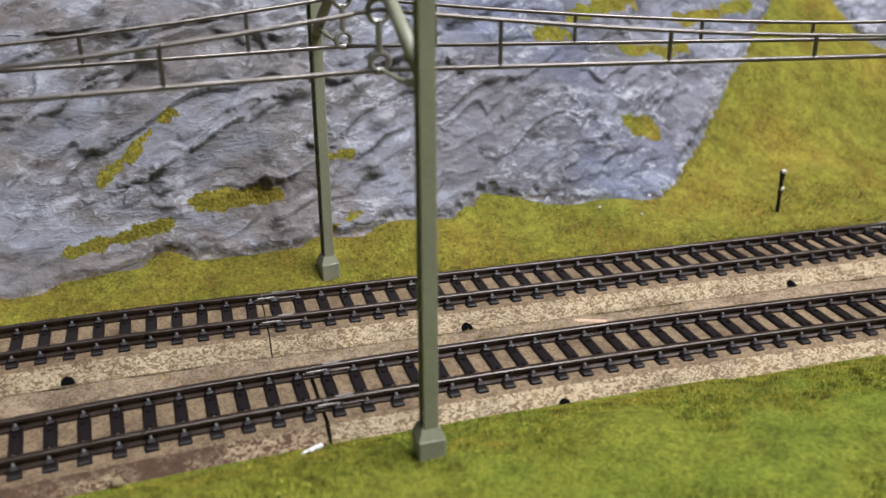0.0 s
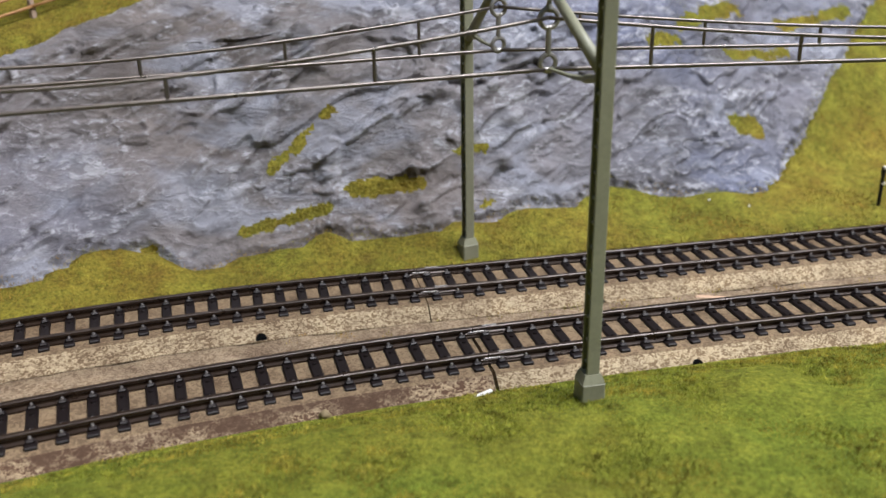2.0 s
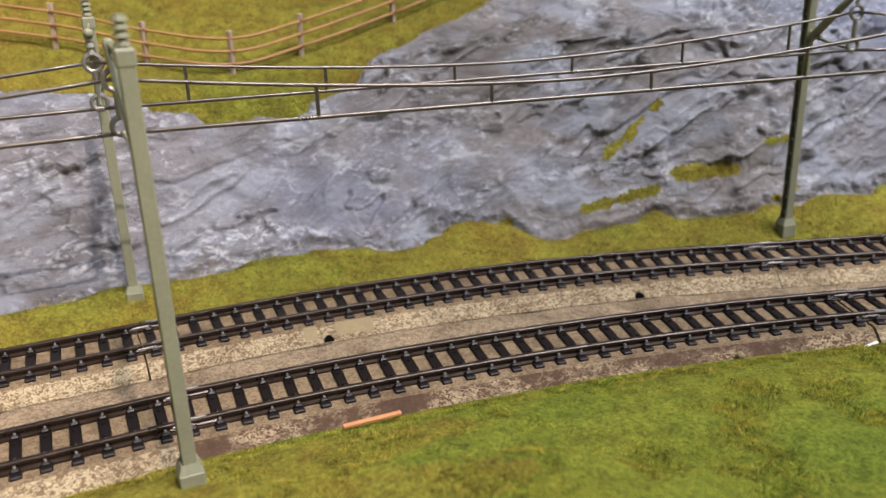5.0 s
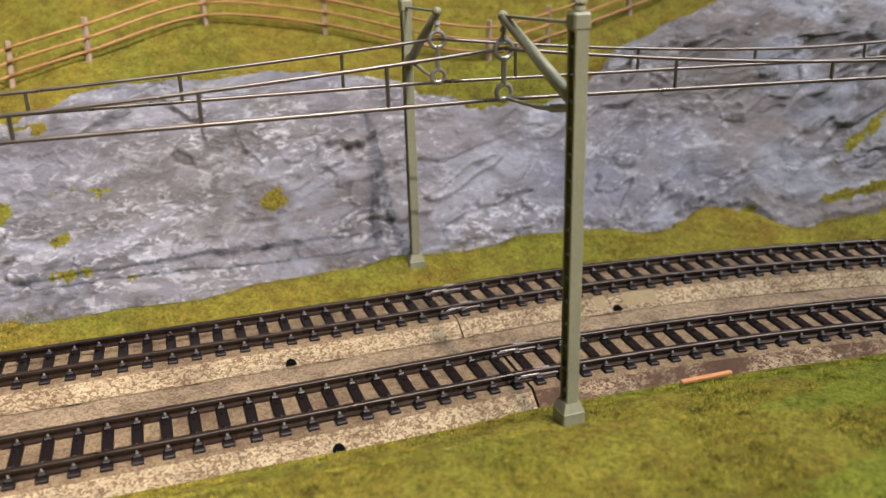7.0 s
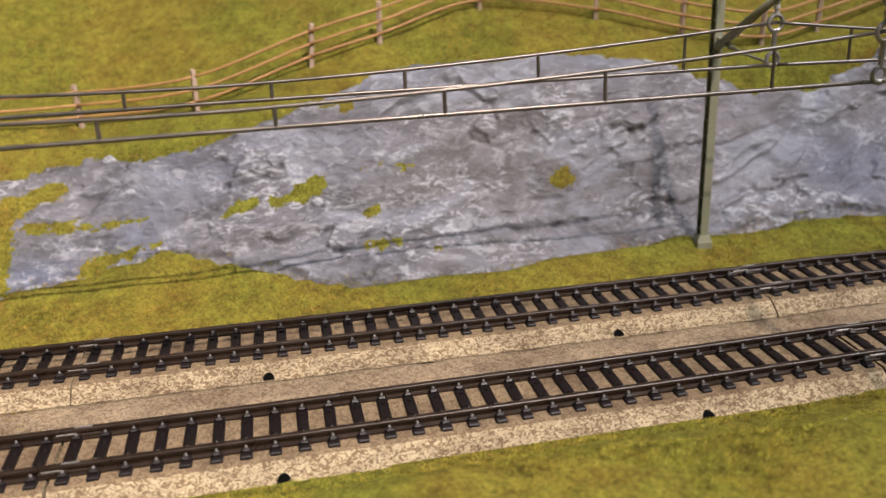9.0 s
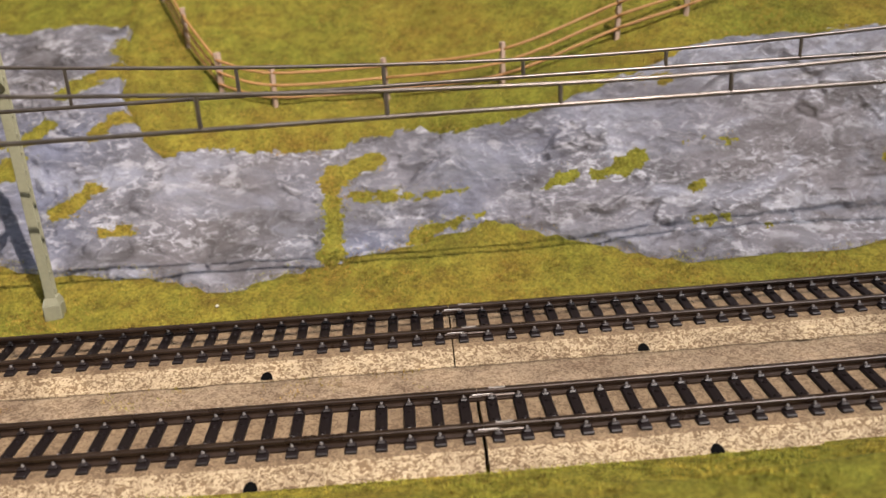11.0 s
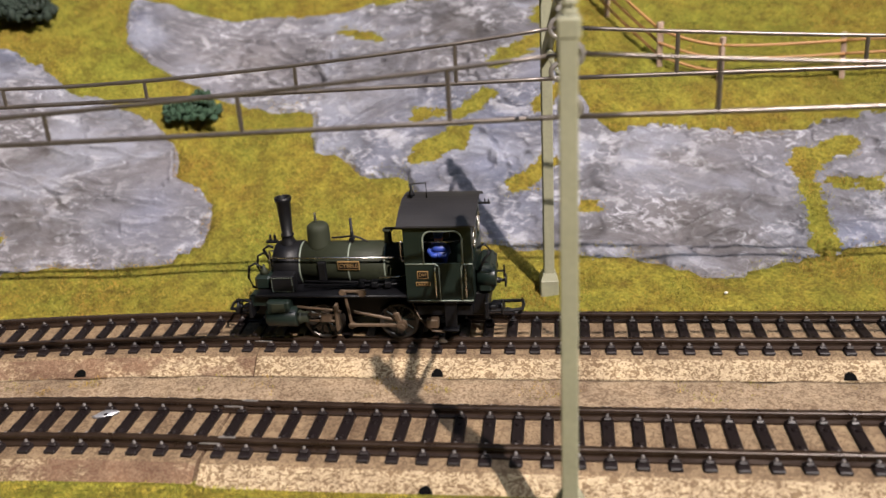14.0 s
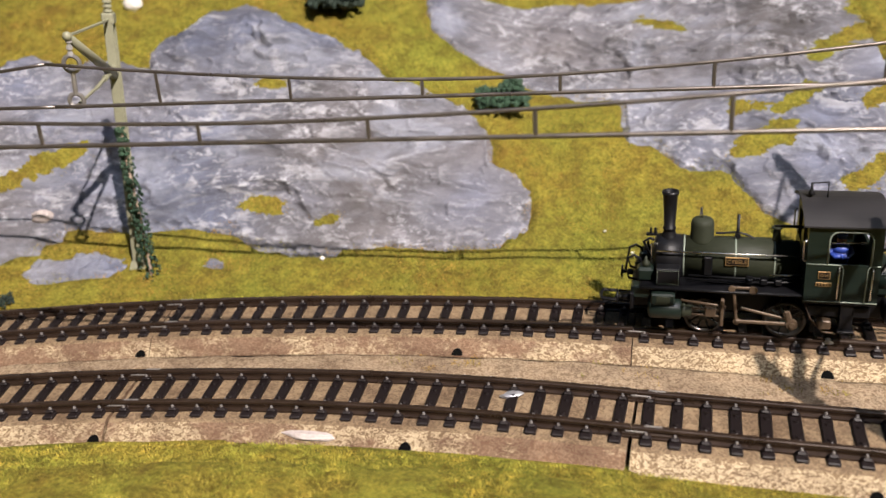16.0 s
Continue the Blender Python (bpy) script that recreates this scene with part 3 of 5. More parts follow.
def rock_face():
    ss = np.arange(-.79, .60, .00066)
    n = 250
    fine = np.concatenate([np.arange(.030, .13, .0005), np.arange(.13, .26, .002)])
    verts, edges, mossy = [], [], []
    for s in ss:
        x0, y0, h = PLAN.at(s)
        zs = hills(s, fine)
        arc = np.concatenate([[0], np.cumsum(np.hypot(np.diff(fine), np.diff(zs)))])
        lay = np.linspace(0, min(arc[-1], .185), n)
        w = np.interp(lay, arc, fine)
        z = np.interp(lay, arc, zs)
        f, m = rock_parts(s, w)
        f = f + wavy(s, w)
        m = m + .7 * wavy(s, w)
        edges.append(f)
        mossy.append(m)
        dz, dw = np.gradient(z), np.gradient(w)
        ln = np.hypot(dz, dw)
        nw, nz = -dz / ln, dw / ln
        for j in range(n):
            g = f[j]
            if g < -.012:
                off = -.006
            else:
                q = lay[j]
                g += .0030 * noise.noise((s * 60, q * 60, 9.0)) + .0006 * noise.noise((s * 300, q * 300, 14.0))
                k = min(1.0, max(0.0, (g + .0010) / .0075))
                k = k * k * (3 - 2 * k)
                t = min(1.0, max(0.0, m[j] / .006))
                inner = min(1.0, max(.25, g / .022))
                off = -.0022 + .0032 * k + relief(s, q) * k * inner * (.25 + .75 * t)
            ww = w[j] + nw[j] * off
            verts.append((x0 + ww * math.sin(h), y0 - ww * math.cos(h), z[j] + nz[j] * off))
    edge, moss = np.array(edges), np.array(mossy)
    faces, grassy = [], []
    for i in range(len(ss) - 1):
        for j in range(n - 1):
            if max(edge[i, j], edge[i + 1, j + 1]) > -.010:
                faces.append((i * n + j, i * n + j + 1, (i + 1) * n + j + 1, (i + 1) * n + j))
                grassy.append(1 if moss[i, j] < -.0006 else 0)
    # one object for each outcrop
    cell = {(f[0] // n, f[0] % n): k for k, f in enumerate(faces)}
    left = dict(cell)
    made = []
    while left:
        start, _ = left.popitem()
        todo, mine = [start], []
        while todo:
            i, j = todo.pop()
            mine.append(cell[i, j])
            for q in ((i + 1, j), (i - 1, j), (i, j + 1), (i, j - 1), (i + 1, j + 1), (i - 1, j - 1), (i + 1, j - 1), (i - 1, j + 1)):
                if q in left:
                    del left[q]
                    todo.append(q)
        if len(mine) > 150:
            made.append(sorted(mine))
    for mine in sorted(made, key=len, reverse=True):
        used = sorted({v for k in mine for v in faces[k]})
        at = {v: k for k, v in enumerate(used)}
        me = mesh_of("rock_face", [verts[v] for v in used], [tuple(at[v] for v in faces[k]) for k in mine])
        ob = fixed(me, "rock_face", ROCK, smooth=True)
        me.materials.append(GRASS)
        me.polygons.foreach_set("material_index", [grassy[k] for k in mine])
        tagged(ob, "grey plaster rock face with white dry-brushed ridges" if len(mine) > 20000 else "small grey plaster outcrop in the bank grass", "rock", kind="structure")


def sand_strip():
    """Sandy strip between the two beds, with a thin dark gap along each."""
    verts, faces, n = [], [], 13
    ss = np.arange(-.78, .62, .002)
    for s in ss:
        x0, y0, h = PLAN.at(s)
        lo = float(np.interp(s, *FRONT_W)) + .0186 + .0002 * noise.noise((s * 60, 1, 0)) + .0002 * noise.noise((s * 260, 2, 0))
        hi = float(np.interp(s, *BACK_W)) - .01975 - .0001 * noise.noise((s * 50, 3, 0)) - .0002 * noise.noise((s * 240, 4, 0))
        for j in range(n):
            if j in (0, n - 1):
                w, z = (lo if j == 0 else hi), -.001
            else:
                u = (j - 1) / (n - 3)
                w = lo + (hi - lo) * u
                z = .00135 + .0007 * noise.noise((s * 90, w * 90, 5)) + .0003 * noise.noise((s * 400, w * 400, 6)) - (.0004 if u in (0, 1) else 0)
            verts.append((x0 + w * math.sin(h), y0 - w * math.cos(h), z))
    for i in range(len(ss) - 1):
        for j in range(n - 1):
            faces.append((i * n + j, i * n + j + 1, (i + 1) * n + j + 1, (i + 1) * n + j))
    return tagged(fixed(mesh_of("sand_strip", verts, faces), "sand_strip", SAND, smooth=True), "pinkish sandy strip between the two track beds", "ground", kind="structure")


def sheet_point(s, w):
    x, y, h = PLAN.at(s)
    return x + w * math.sin(h), y - w * math.cos(h)


def blades(name, count, s_range, w_range, tall, label, seed, keep, mat):
    rng = np.random.default_rng(seed)
    s, w = rng.uniform(*s_range, count), rng.uniform(*w_range, count)
    ok = keep(s, w)
    s, w = s[ok], w[ok]
    n = len(s)
    grid = np.arange(-.9, .8, .002)
    line = np.array([PLAN.at(g) for g in grid])
    bx, by, bh = (np.interp(s, grid, line[:, c]) for c in range(3))
    P = np.stack([bx + w * np.sin(bh), by - w * np.cos(bh)], 1)
    v = np.interp(s, *FRONT_W) - w
    z = np.where(w > .02, hills(s, w) + .0013 * (rock_parts(s, w)[0] > .003), np.where(v > .0175, front_height(s, v), .0016)) - .0004
    turn, lean, high = rng.uniform(0, 2 * np.pi, n), rng.uniform(0, .9, n), tall * rng.uniform(.5, 1.15, n)
    way = rng.uniform(0, 2 * np.pi, n)
    half = .00012
    v = np.zeros((n, 3, 3))
    v[:, 0] = np.stack([P[:, 0] - half * np.cos(turn), P[:, 1] - half * np.sin(turn), z], 1)
    v[:, 1] = np.stack([P[:, 0] + half * np.cos(turn), P[:, 1] + half * np.sin(turn), z], 1)
    v[:, 2] = np.stack([P[:, 0] + high * lean * np.cos(way), P[:, 1] + high * lean * np.sin(way), z + high], 1)
    me = bpy.data.meshes.new(name)
    me.vertices.add(3 * n)
    me.vertices.foreach_set("co", v.reshape(-1))
    me.loops.add(3 * n)
    me.loops.foreach_set("vertex_index", np.arange(3 * n))
    me.polygons.add(n)
    me.polygons.foreach_set("loop_start", np.arange(0, 3 * n, 3))
    me.update()
    ob = fixed(me, name, mat)
    return tagged(ob, label, "grass", kind="stuff")


def room():
    """Plain walls that close the place; the layout stands a metre above the floor."""
    for name, size, at, mat in (("floor", (5, 5, .1), (-.4, 0, -1.05), WOODFLOOR), ("ceiling", (5, 5, .1), (-.4, 0, 1.65), WALLPAINT),
                                ("wall_north", (5, .1, 2.6), (-.4, 2.55, .3), WALLPAINT), ("wall_south", (5, .1, 2.6), (-.4, -2.55, .3), WALLPAINT),
                                ("wall_east", (.1, 5, 2.6), (2.15, 0, .3), WALLPAINT), ("wall_west", (.1, 5, 2.6), (-2.95, 0, .3), WALLPAINT)):
        bm = bmesh.new()
        add_box(bm, size, at)
        tagged(finish(bm, name, mat), "plain painted room surface around the layout", "wall", kind="structure")


room()
ground_sheet()
rock_face()
sand_strip()

# ---- tracks ----
RAIL_TOP = 0.0086


def sweep(track, s0, s1, profile, step=.006):
    """Sweep a closed (v, z) profile along a track."""
    n = max(2, int((s1 - s0) / step) + 1)
    verts, faces, k = [], [], len(profile)
    for s in np.linspace(s0, s1, n):
        for v, z in profile:
            x, y, _ = track.at(float(s), v)
            verts.append((x, y, z))
    for i in range(n - 1):
        for j in range(k):
            faces.append((i * k + j, i * k + (j + 1) % k, (i + 1) * k + (j + 1) % k, (i + 1) * k + j))
    faces += [tuple(range(k))[::-1], tuple(range((n - 1) * k, n * k))]
    return verts, faces


def rail_profile(v, top):
    b = top - .0031
    return [(v - .0015, b), (v - .0015, b + .0006), (v - .0006, b + .0010), (v - .0006, top - .0012), (v - .00094, top - .0009), (v - .00086, top - .0002), (v - .0006, top),
            (v + .0006, top), (v + .00086, top - .0002), (v + .00094, top - .0009), (v + .0006, top - .0012), (v + .0006, b + .0010), (v + .0015, b + .0006), (v + .0015, b)]


BED_PROFILE = [(-.0168, -.002), (-.0168, .0015), (-.0184, .0016), (-.0182, .0020), (-.0147, .0050), (-.0139, .0055), (.0139, .0055), (.0147, .0050), (.0195, .0012), (.0196, .0008), (.0180, .0007), (.0180, -.002)]


def sleeper_mesh():
    bm = bmesh.new()
    add_box(bm, (.0031, .0264, .0014), (0, 0, .0057), bevel=.0003)
    for v in (-.00855, .00855):
        for o in (-.0021, .0021):
            add_box(bm, (.0024, .0016, .0011), (0, v + o, .0068), bevel=.0004)
            for f in {g for u in add_cyl(bm, (0, v + o * .82, .0072), (0, v + o * .82, .0079), .0005, .00032, seg=7) for g in u.link_faces}:
                f.material_index = 1
    for v in (-.0036, .0036):
        add_cyl(bm, (0, v, .0062), (0, v, .0069), .0009, .0006, seg=8)
    me = bpy.data.meshes.new("sleeper")
    bm.to_mesh(me)
    bm.free()
    me.materials.append(SLEEPER)
    me.materials.append(TIP)
    return me


SLEEPER_MESH = sleeper_mesh()


def weep_hole(track, s, base):
    """A closed black arch low in the bed's side; its colour is the hole's inner shade."""
    bm = bmesh.new()
    ring = [(1.8 * math.cos(math.pi * k / 8), 1.2 + 1.5 * math.sin(math.pi * k / 8)) for k in range(9)]
    face = lambda a, z, out: bm.verts.new((a * .001, (21.02 - z * 1.263 + out) * .001, z * .001 + .0002))
    front = [face(a, z, .05) for a, z in ring]
    rear = [face(a, z, -.9) for a, z in ring]
    for k in range(8):
        bm.faces.new((front[k], front[k + 1], rear[k + 1], rear[k]))
    bm.faces.new(front)
    ob = part("weep_hole", bm, HOLE_SHADE, base)
    x, y, h = track.at(s)
    ob.matrix_world = pose(x, y, 0, 0, 0, math.degrees(h))


def rail_joiner(track, s, v, base):
    bm = bmesh.new()
    add_box(bm, (.013, .0024, .0015), (0, 0, .0064), bevel=.0003)
    add_box(bm, (.004, .0028, .0010), (.001, 0, .0069), bevel=.0002)
    ob = part("rail_joiner", bm, RAIL, base)
    x, y, h = track.at(s, v)
    ob.matrix_world = pose(x, y, 0, 0, 0, math.degrees(h))
    bm = bmesh.new()
    add_box(bm, (.0050, .00035, .0004), (.0030, .0011, .00745), bevel=.0001)
    add_box(bm, (.0045, .0007, .00018), (-.0015, -.0002, RAIL_TOP), bevel=.00005)
    part("worn_edge", bm, RING, ob, "bright worn metal edge")


def track_section(track, s0, s1, label, group, bed, holes, gap):
    base = empty("track_section", pose(0, 0, 0), label, "track", group)
    v, f = sweep(track, s0 + gap, s1 - gap, BED_PROFILE)
    me = mesh_of("track_bed", v, f)
    fixed(me, "track_bed", bed, base)
    me.materials.append(BED_TOP)
    for p in me.polygons:
        p.material_index = 1 if abs(p.normal.z) > .8 and p.center.z > .005 else 0
    for side in (-1, 1):
        v, f = sweep(track, s0 + .0001, s1 - .0001, rail_profile(side * .00855, RAIL_TOP))
        fixed(mesh_of("rail", v, f), "rail", RAIL, base)
        rail_joiner(track, s1 - .004, side * .00855, base)
    count = round((s1 - s0) / .00735)
    for i in range(count):
        s = s0 + (i + .5) * (s1 - s0) / count
        x, y, h = track.at(s)
        ob = new("sleeper", SLEEPER_MESH)
        ob.parent = base
        ob.matrix_world = pose(x, y, 0, 0, 0, math.degrees(h) + random.uniform(-.8, .8))
    for s in holes:
        if s0 < s < s1:
            weep_hole(track, s, base)
    return base


BACK_JOINTS = [-.85, -.62, -.3935, -.16, .069, .297, .46, .62, .78]
FRONT_JOINTS = [-.93, -.70, -.471, -.25, -.02, .21, .36, .51, .66]
BACK_HOLES = [-.566, -.452, -.338, -.220, -.103, .011, .126, .241, .353, .463]
FRONT_HOLES = [-.646, -.532, -.192, -.077, .038, .153, .27, .363]
for a, b in zip(BACK_JOINTS, BACK_JOINTS[1:]):
    dirty = a > .25
    track_section(BACK, a, b, "model track section on rust-stained printed ballast" if dirty else "model track section on tan printed ballast beside the rock",
                  "back track sections", STAINED_BED if dirty else BED, BACK_HOLES, .0002)
for a, b in zip(FRONT_JOINTS, FRONT_JOINTS[1:]):
    dirty = a in (-.471, .21, .36)
    track_section(FRONT, a, b, "model track section on rust-stained printed ballast" if dirty else "model track section on tan printed ballast beside the meadow",
                  "front track sections", (DIRTY_BED if a < 0 else STAINED_BED) if dirty else BED, FRONT_HOLES, .0005)

# ---- masts and contact wires ----


def ribbed(bm, at, tall, r, ribs):
    """A stack of insulator discs."""
    x, y, z = at
    add_cyl(bm, (x, y, z), (x, y, z + tall), r * .6, seg=10)
    for k in range(ribs):
        zz = z + tall * (k + .5) / ribs
        add_cyl(bm, (x, y, zz - tall / ribs * .28), (x, y, zz + tall / ribs * .28), r, r * .85, seg=10)


def mast(foot, hanger, ground, low, high, top, joint, label, lean=0):
    """A catenary mast at foot; its arm reaches to hanger over the track. Heights are over the board."""
    (x, y), (cx, cy) = foot, hanger
    turn = math.degrees(math.atan2(cy - y, cx - x))
    base = empty("catenary_mast", pose(x, y, ground, lean, 0, turn), label, "catenary mast", "catenary masts")
    d = math.hypot(cx - x, cy - y)
    low, high, top, joint = (q - ground for q in (low, high, top, joint))
    bm = bmesh.new()
    add_box(bm, (.0062, .0062, .0075), (0, 0, -.0008), bevel=.0003)
    bmesh.ops.create_cone(bm, cap_ends=True, segments=4, radius1=.0042, radius2=.0030, depth=.0024, matrix=Matrix.Translation((0, 0, .0041)) @ Matrix.Rotation(math.pi / 4, 4, "Z"))
    part("foot_block", bm, MAST, base)
    # post: two flanges, a web, and cross ties in the hollow sides
    bm = bmesh.new()
    k = top - .004
    for fx in (-.0017, .0017):
        add_box(bm, (.0007, .0034, k), (fx, 0, .004 + k / 2), bevel=.0002)
    add_box(bm, (.0028, .0005, k), (0, 0, .004 + k / 2))
    post = part("post", bm, MAST, base)
    for i in range(int(k / .0062)):
        bm = bmesh.new()
        z = .008 + i * .0062
        add_box(bm, (.0028, .0026, .0009), (0, 0, z), bevel=.0003)
        part("cross_tie", bm, MAST, post)
    bm = bmesh.new()
    add_box(bm, (.0044, .0043, .0040), (0, 0, top - .001), bevel=.0005)
    ribbed(bm, (0, 0, top + .001), .0065, .0017, 4)
    part("cap_insulator", bm, MAST, base)
    # arm, tie rod, hanger
    bm = bmesh.new()
    end = (d + .0006, 0, high + .0090)
    add_cyl(bm, (.0018, 0, joint), end, .0017, .0013, 10)
    bmesh.ops.create_uvsphere(bm, u_segments=10, v_segments=6, radius=.0015, matrix=Matrix.Translation(end))
    part("arm", bm, MAST, base, smooth=True)
    bm = bmesh.new()
    add_cyl(bm, (0, 0, top - .0015), end, .0005, seg=6)
    part("tie_rod", bm, MAST, base)
    bm = bmesh.new()
    ribbed(bm, (d, 0, high + .0024), .0062, .0011, 3)
    part("hanging_insulator", bm, DULL, base)
    rings = (high + .0004, low + .0018)
    bm = bmesh.new()
    face = Matrix.Rotation(math.pi / 2, 4, "Y")
    for z, rr in zip(rings, (.0025, .0022)):
        add_ring(bm, Matrix.Translation((d, 0, z)) @ face, rr, .0007, 18, 7)
    add_cyl(bm, (d, 0, rings[1] + .0018), (d, 0, rings[0] - .0020), .0008, seg=8)
    add_box(bm, (.0016, .0022, .0012), (d, 0, low), bevel=.0003)
    part("wire_hanger", bm, RING, base, "worn metal double ring hanger")
    bm = bmesh.new()
    add_cyl(bm, (d - .002, 0, low + .0004), (d * .52, 0, low + .0012), .00055, seg=6)
    add_cyl(bm, (d * .30, 0, low + .0022), (.001, 0, low + .0042), .0011, .0009, 8)
    add_cyl(bm, (d * .52, 0, low + .0012), (d * .30, 0, low + .0022), .0007, seg=6)
    part("steady_arm", bm, MAST, base)
    return base


# feet and hangers of the masts
FRONT_MASTS = [((-.1165, .1200), (-.1270, .1585)), ((-.3260, .0280), (-.3490, .0620)), ((-.6420, -.1650), (-.6590, -.1350))]
BACK_MASTS = [((-.1509, .2310), (-.1400, .2080)), ((-.3980, .1360), (-.3775, .1010)), ((-.7097, -.0625), (-.6880, -.0910)), ((-.9444, -.2235), (-.9080, -.2530))]
F_LOW, F_HIGH, B_LOW, B_HIGH = .0858, .0987, .0838, .0968
for (foot, hanger), g in zip(FRONT_MASTS, (.0105, .0092, .0080)):
    mast(foot, hanger, g, F_LOW, F_HIGH, .1105, .0915, "grey-green plastic catenary mast standing in the meadow grass")
for k, (foot, hanger) in enumerate(BACK_MASTS):
    mast(foot, hanger, .0058, B_LOW, B_HIGH, .1060, .0850,
         "grey-green plastic catenary mast beside dark climbing ivy" if k == 3 else "grey-green plastic catenary mast in front of the rock", -5 if k == 3 else 0)


def wire_run(ends, low, high, droppers, label):
    """Wires from hanger to hanger; droppers: metres from the first hanger of each span."""
    for p0, p1, places in zip(ends, ends[1:], droppers):
        base = empty("contact_wire", pose(0, 0, 0), label, "contact wire", "contact wires")
        n = 30
        long = math.hypot(p1[0] - p0[0], p1[1] - p0[1])

        def at(u, top):
            x, y = p0[0] + (p1[0] - p0[0]) * u, p0[1] + (p1[1] - p0[1]) * u
            return (x, y, high + .0006 - (high - low - .0042) * (1 - abs(2 * u - 1) ** 1.7) if top else low)

        for name, r, top in (("lower_wire", .00060, False), ("carrying_wire", .00053, True)):
            bm = bmesh.new()
            add_tube(bm, [at(i / n, top) for i in range(n + 1)], r, 8)
            part(name, bm, WIRE, base, smooth=True)
        for d in places:
            bm = bmesh.new()
            add_tube(bm, [at(d / long, False), at(d / long, True)], .00055, 6)
            part("dropper", bm, WIRE, base)


def beyond(p, q, d):
    """The point d metres past q on the line from p."""
    k = d / math.hypot(q[0] - p[0], q[1] - p[1])
    return q[0] + (q[0] - p[0]) * k, q[1] + (q[1] - p[1]) * k


F_HANG, B_HANG = [h for _, h in FRONT_MASTS], [h for _, h in BACK_MASTS]
F_EAST, B_EAST = beyond(F_HANG[0], FRONT.at(-.597, .0130)[:2], .16), beyond(B_HANG[0], BACK.at(-.5545, .0240)[:2], .16)
F_WEST = beyond(F_HANG[2], FRONT.at(.359, .0105)[:2], .13)
wire_run([F_HANG[0], F_EAST], F_LOW, F_HIGH, [(.028, .069, .106, .146, .188, .230)], "thin dull metal contact wire over the front track")
wire_run([*F_HANG, F_WEST], F_LOW, F_HIGH, [(.048, .098, .1455, .193), (.0325, .08, .1225, .1645, .2055, .2465, .29, .3365), (.026, .0715, .1145, .154, .197, .24, .284, .33)],
         "thin dull metal contact wire over the front track")
wire_run([B_HANG[0], B_EAST], B_LOW, B_HIGH, [(.026, .066, .103, .136, .175, .215)], "thin dull metal contact wire over the back track")
wire_run([*B_HANG, beyond(B_HANG[2], B_HANG[3], .26)], B_LOW, B_HIGH, [(.027, .069, .110, .151, .193, .235), (.031, .0795, .1215, .1615, .2035, .244, .286, .334), (.028, .072, .114, .154, .1945, .237), (.03, .075, .12, .16, .2)],
         "thin dull metal contact wire over the back track")

# ---- engine: built in millimetres, x ahead, y to the viewer's side, z over the rail heads ----
LOCO_S = .261
OLIVE = plain("olive_green_boiler_paint", (0.019, 0.022, 0.013), 0.60, 0, 0.18, 700, spec=0.22)
CABGREEN = plain("dark_green_cab_paint", (0.007, 0.012, 0.0095), 0.38, 0, 0.2, 700, spec=0.35)
BEIGE = plain("pale_green_lining", (0.15, 0.175, 0.14), 0.5, 0, 0.15)
ROD = plain("brownish_brass_rods", (0.085, 0.058, 0.036), 0.5, 0.3, 0.35)
STEEL = plain("bright_steel", (0.62, 0.60, 0.56), 0.25, 1.0, 0.15)
ROOF = plain("matt_dark_roof_paint", (0.011, 0.010, 0.011), 0.6, 0, 0.2, 500)
COPPER = plain("copper_plate_rim", (0.30, 0.19, 0.075), 0.4, 0.5, 0.2)
TYRE = plain("blackened_steel_tyre", (0.05, 0.046, 0.042), 0.3, 0.8, 0.2)
BLUE = plain("blue_figure_paint", (0.02, 0.045, 0.26), 0.5, 0, 0.3)
SKIN = plain("pink_figure_paint", (0.55, 0.28, 0.20), 0.5, 0, 0.2)


def lpart(name, bm, mat, parent, label="", smooth=False):
    bmesh.ops.scale(bm, vec=(.001, .001, .001), verts=bm.verts)
    ob = finish(bm, name, mat, parent, label, smooth)
    if smooth:
        for p in ob.data.polygons:
            p.use_smooth = len(p.vertices) == 4
    return ob


def boxp(name, lo, hi, mat, parent, bevel=.25, label=""):
    bm = bmesh.new()
    add_box(bm, [b - a for a, b in zip(lo, hi)], [(a + b) / 2 for a, b in zip(lo, hi)], bevel=bevel)
    return lpart(name, bm, mat, parent, label)


def tubep(name, pts, r, mat, parent, seg=6, label=""):
    bm = bmesh.new()
    add_tube(bm, pts, r, seg)
    return lpart(name, bm, mat, parent, label, True)


def lathe(name, profile, at, mat, parent, axis="z", seg=24, label=""):
    """Turn a (radius, height) profile round an axis."""
    bm = bmesh.new()
    rows = []
    for r, h in profile:
        row = []
        for k in range(seg):
            a = 2 * math.pi * k / seg
            c, s = r * math.cos(a), r * math.sin(a)
            p = {"z": (c, s, h), "x": (h, c, s), "y": (c, h, s)}[axis]
            row.append(bm.verts.new([p[i] + at[i] for i in range(3)]))
        rows.append(row)
    for a, b in zip(rows, rows[1:]):
        for k in range(seg):
            bm.faces.new((a[k], a[(k + 1) % seg], b[(k + 1) % seg], b[k]))
    bm.faces.new(rows[0][::-1])
    bm.faces.new(rows[-1])
    bmesh.ops.recalc_face_normals(bm, faces=bm.faces)
    return lpart(name, bm, mat, parent, label, True)


def plate_of(bm, polys, y0, y1):
    """Extrude flat (x, z) polygons from y0 to y1."""
    for poly in polys:
        a = [bm.verts.new((x, y0, z)) for x, z in poly]
        b = [bm.verts.new((x, y1, z)) for x, z in poly]
        bm.faces.new(a)
        bm.faces.new(b[::-1])
        n = len(poly)
        for i in range(n):
            bm.faces.new((a[i], b[i], b[(i + 1) % n], a[(i + 1) % n]))
    bmesh.ops.recalc_face_normals(bm, faces=bm.faces)


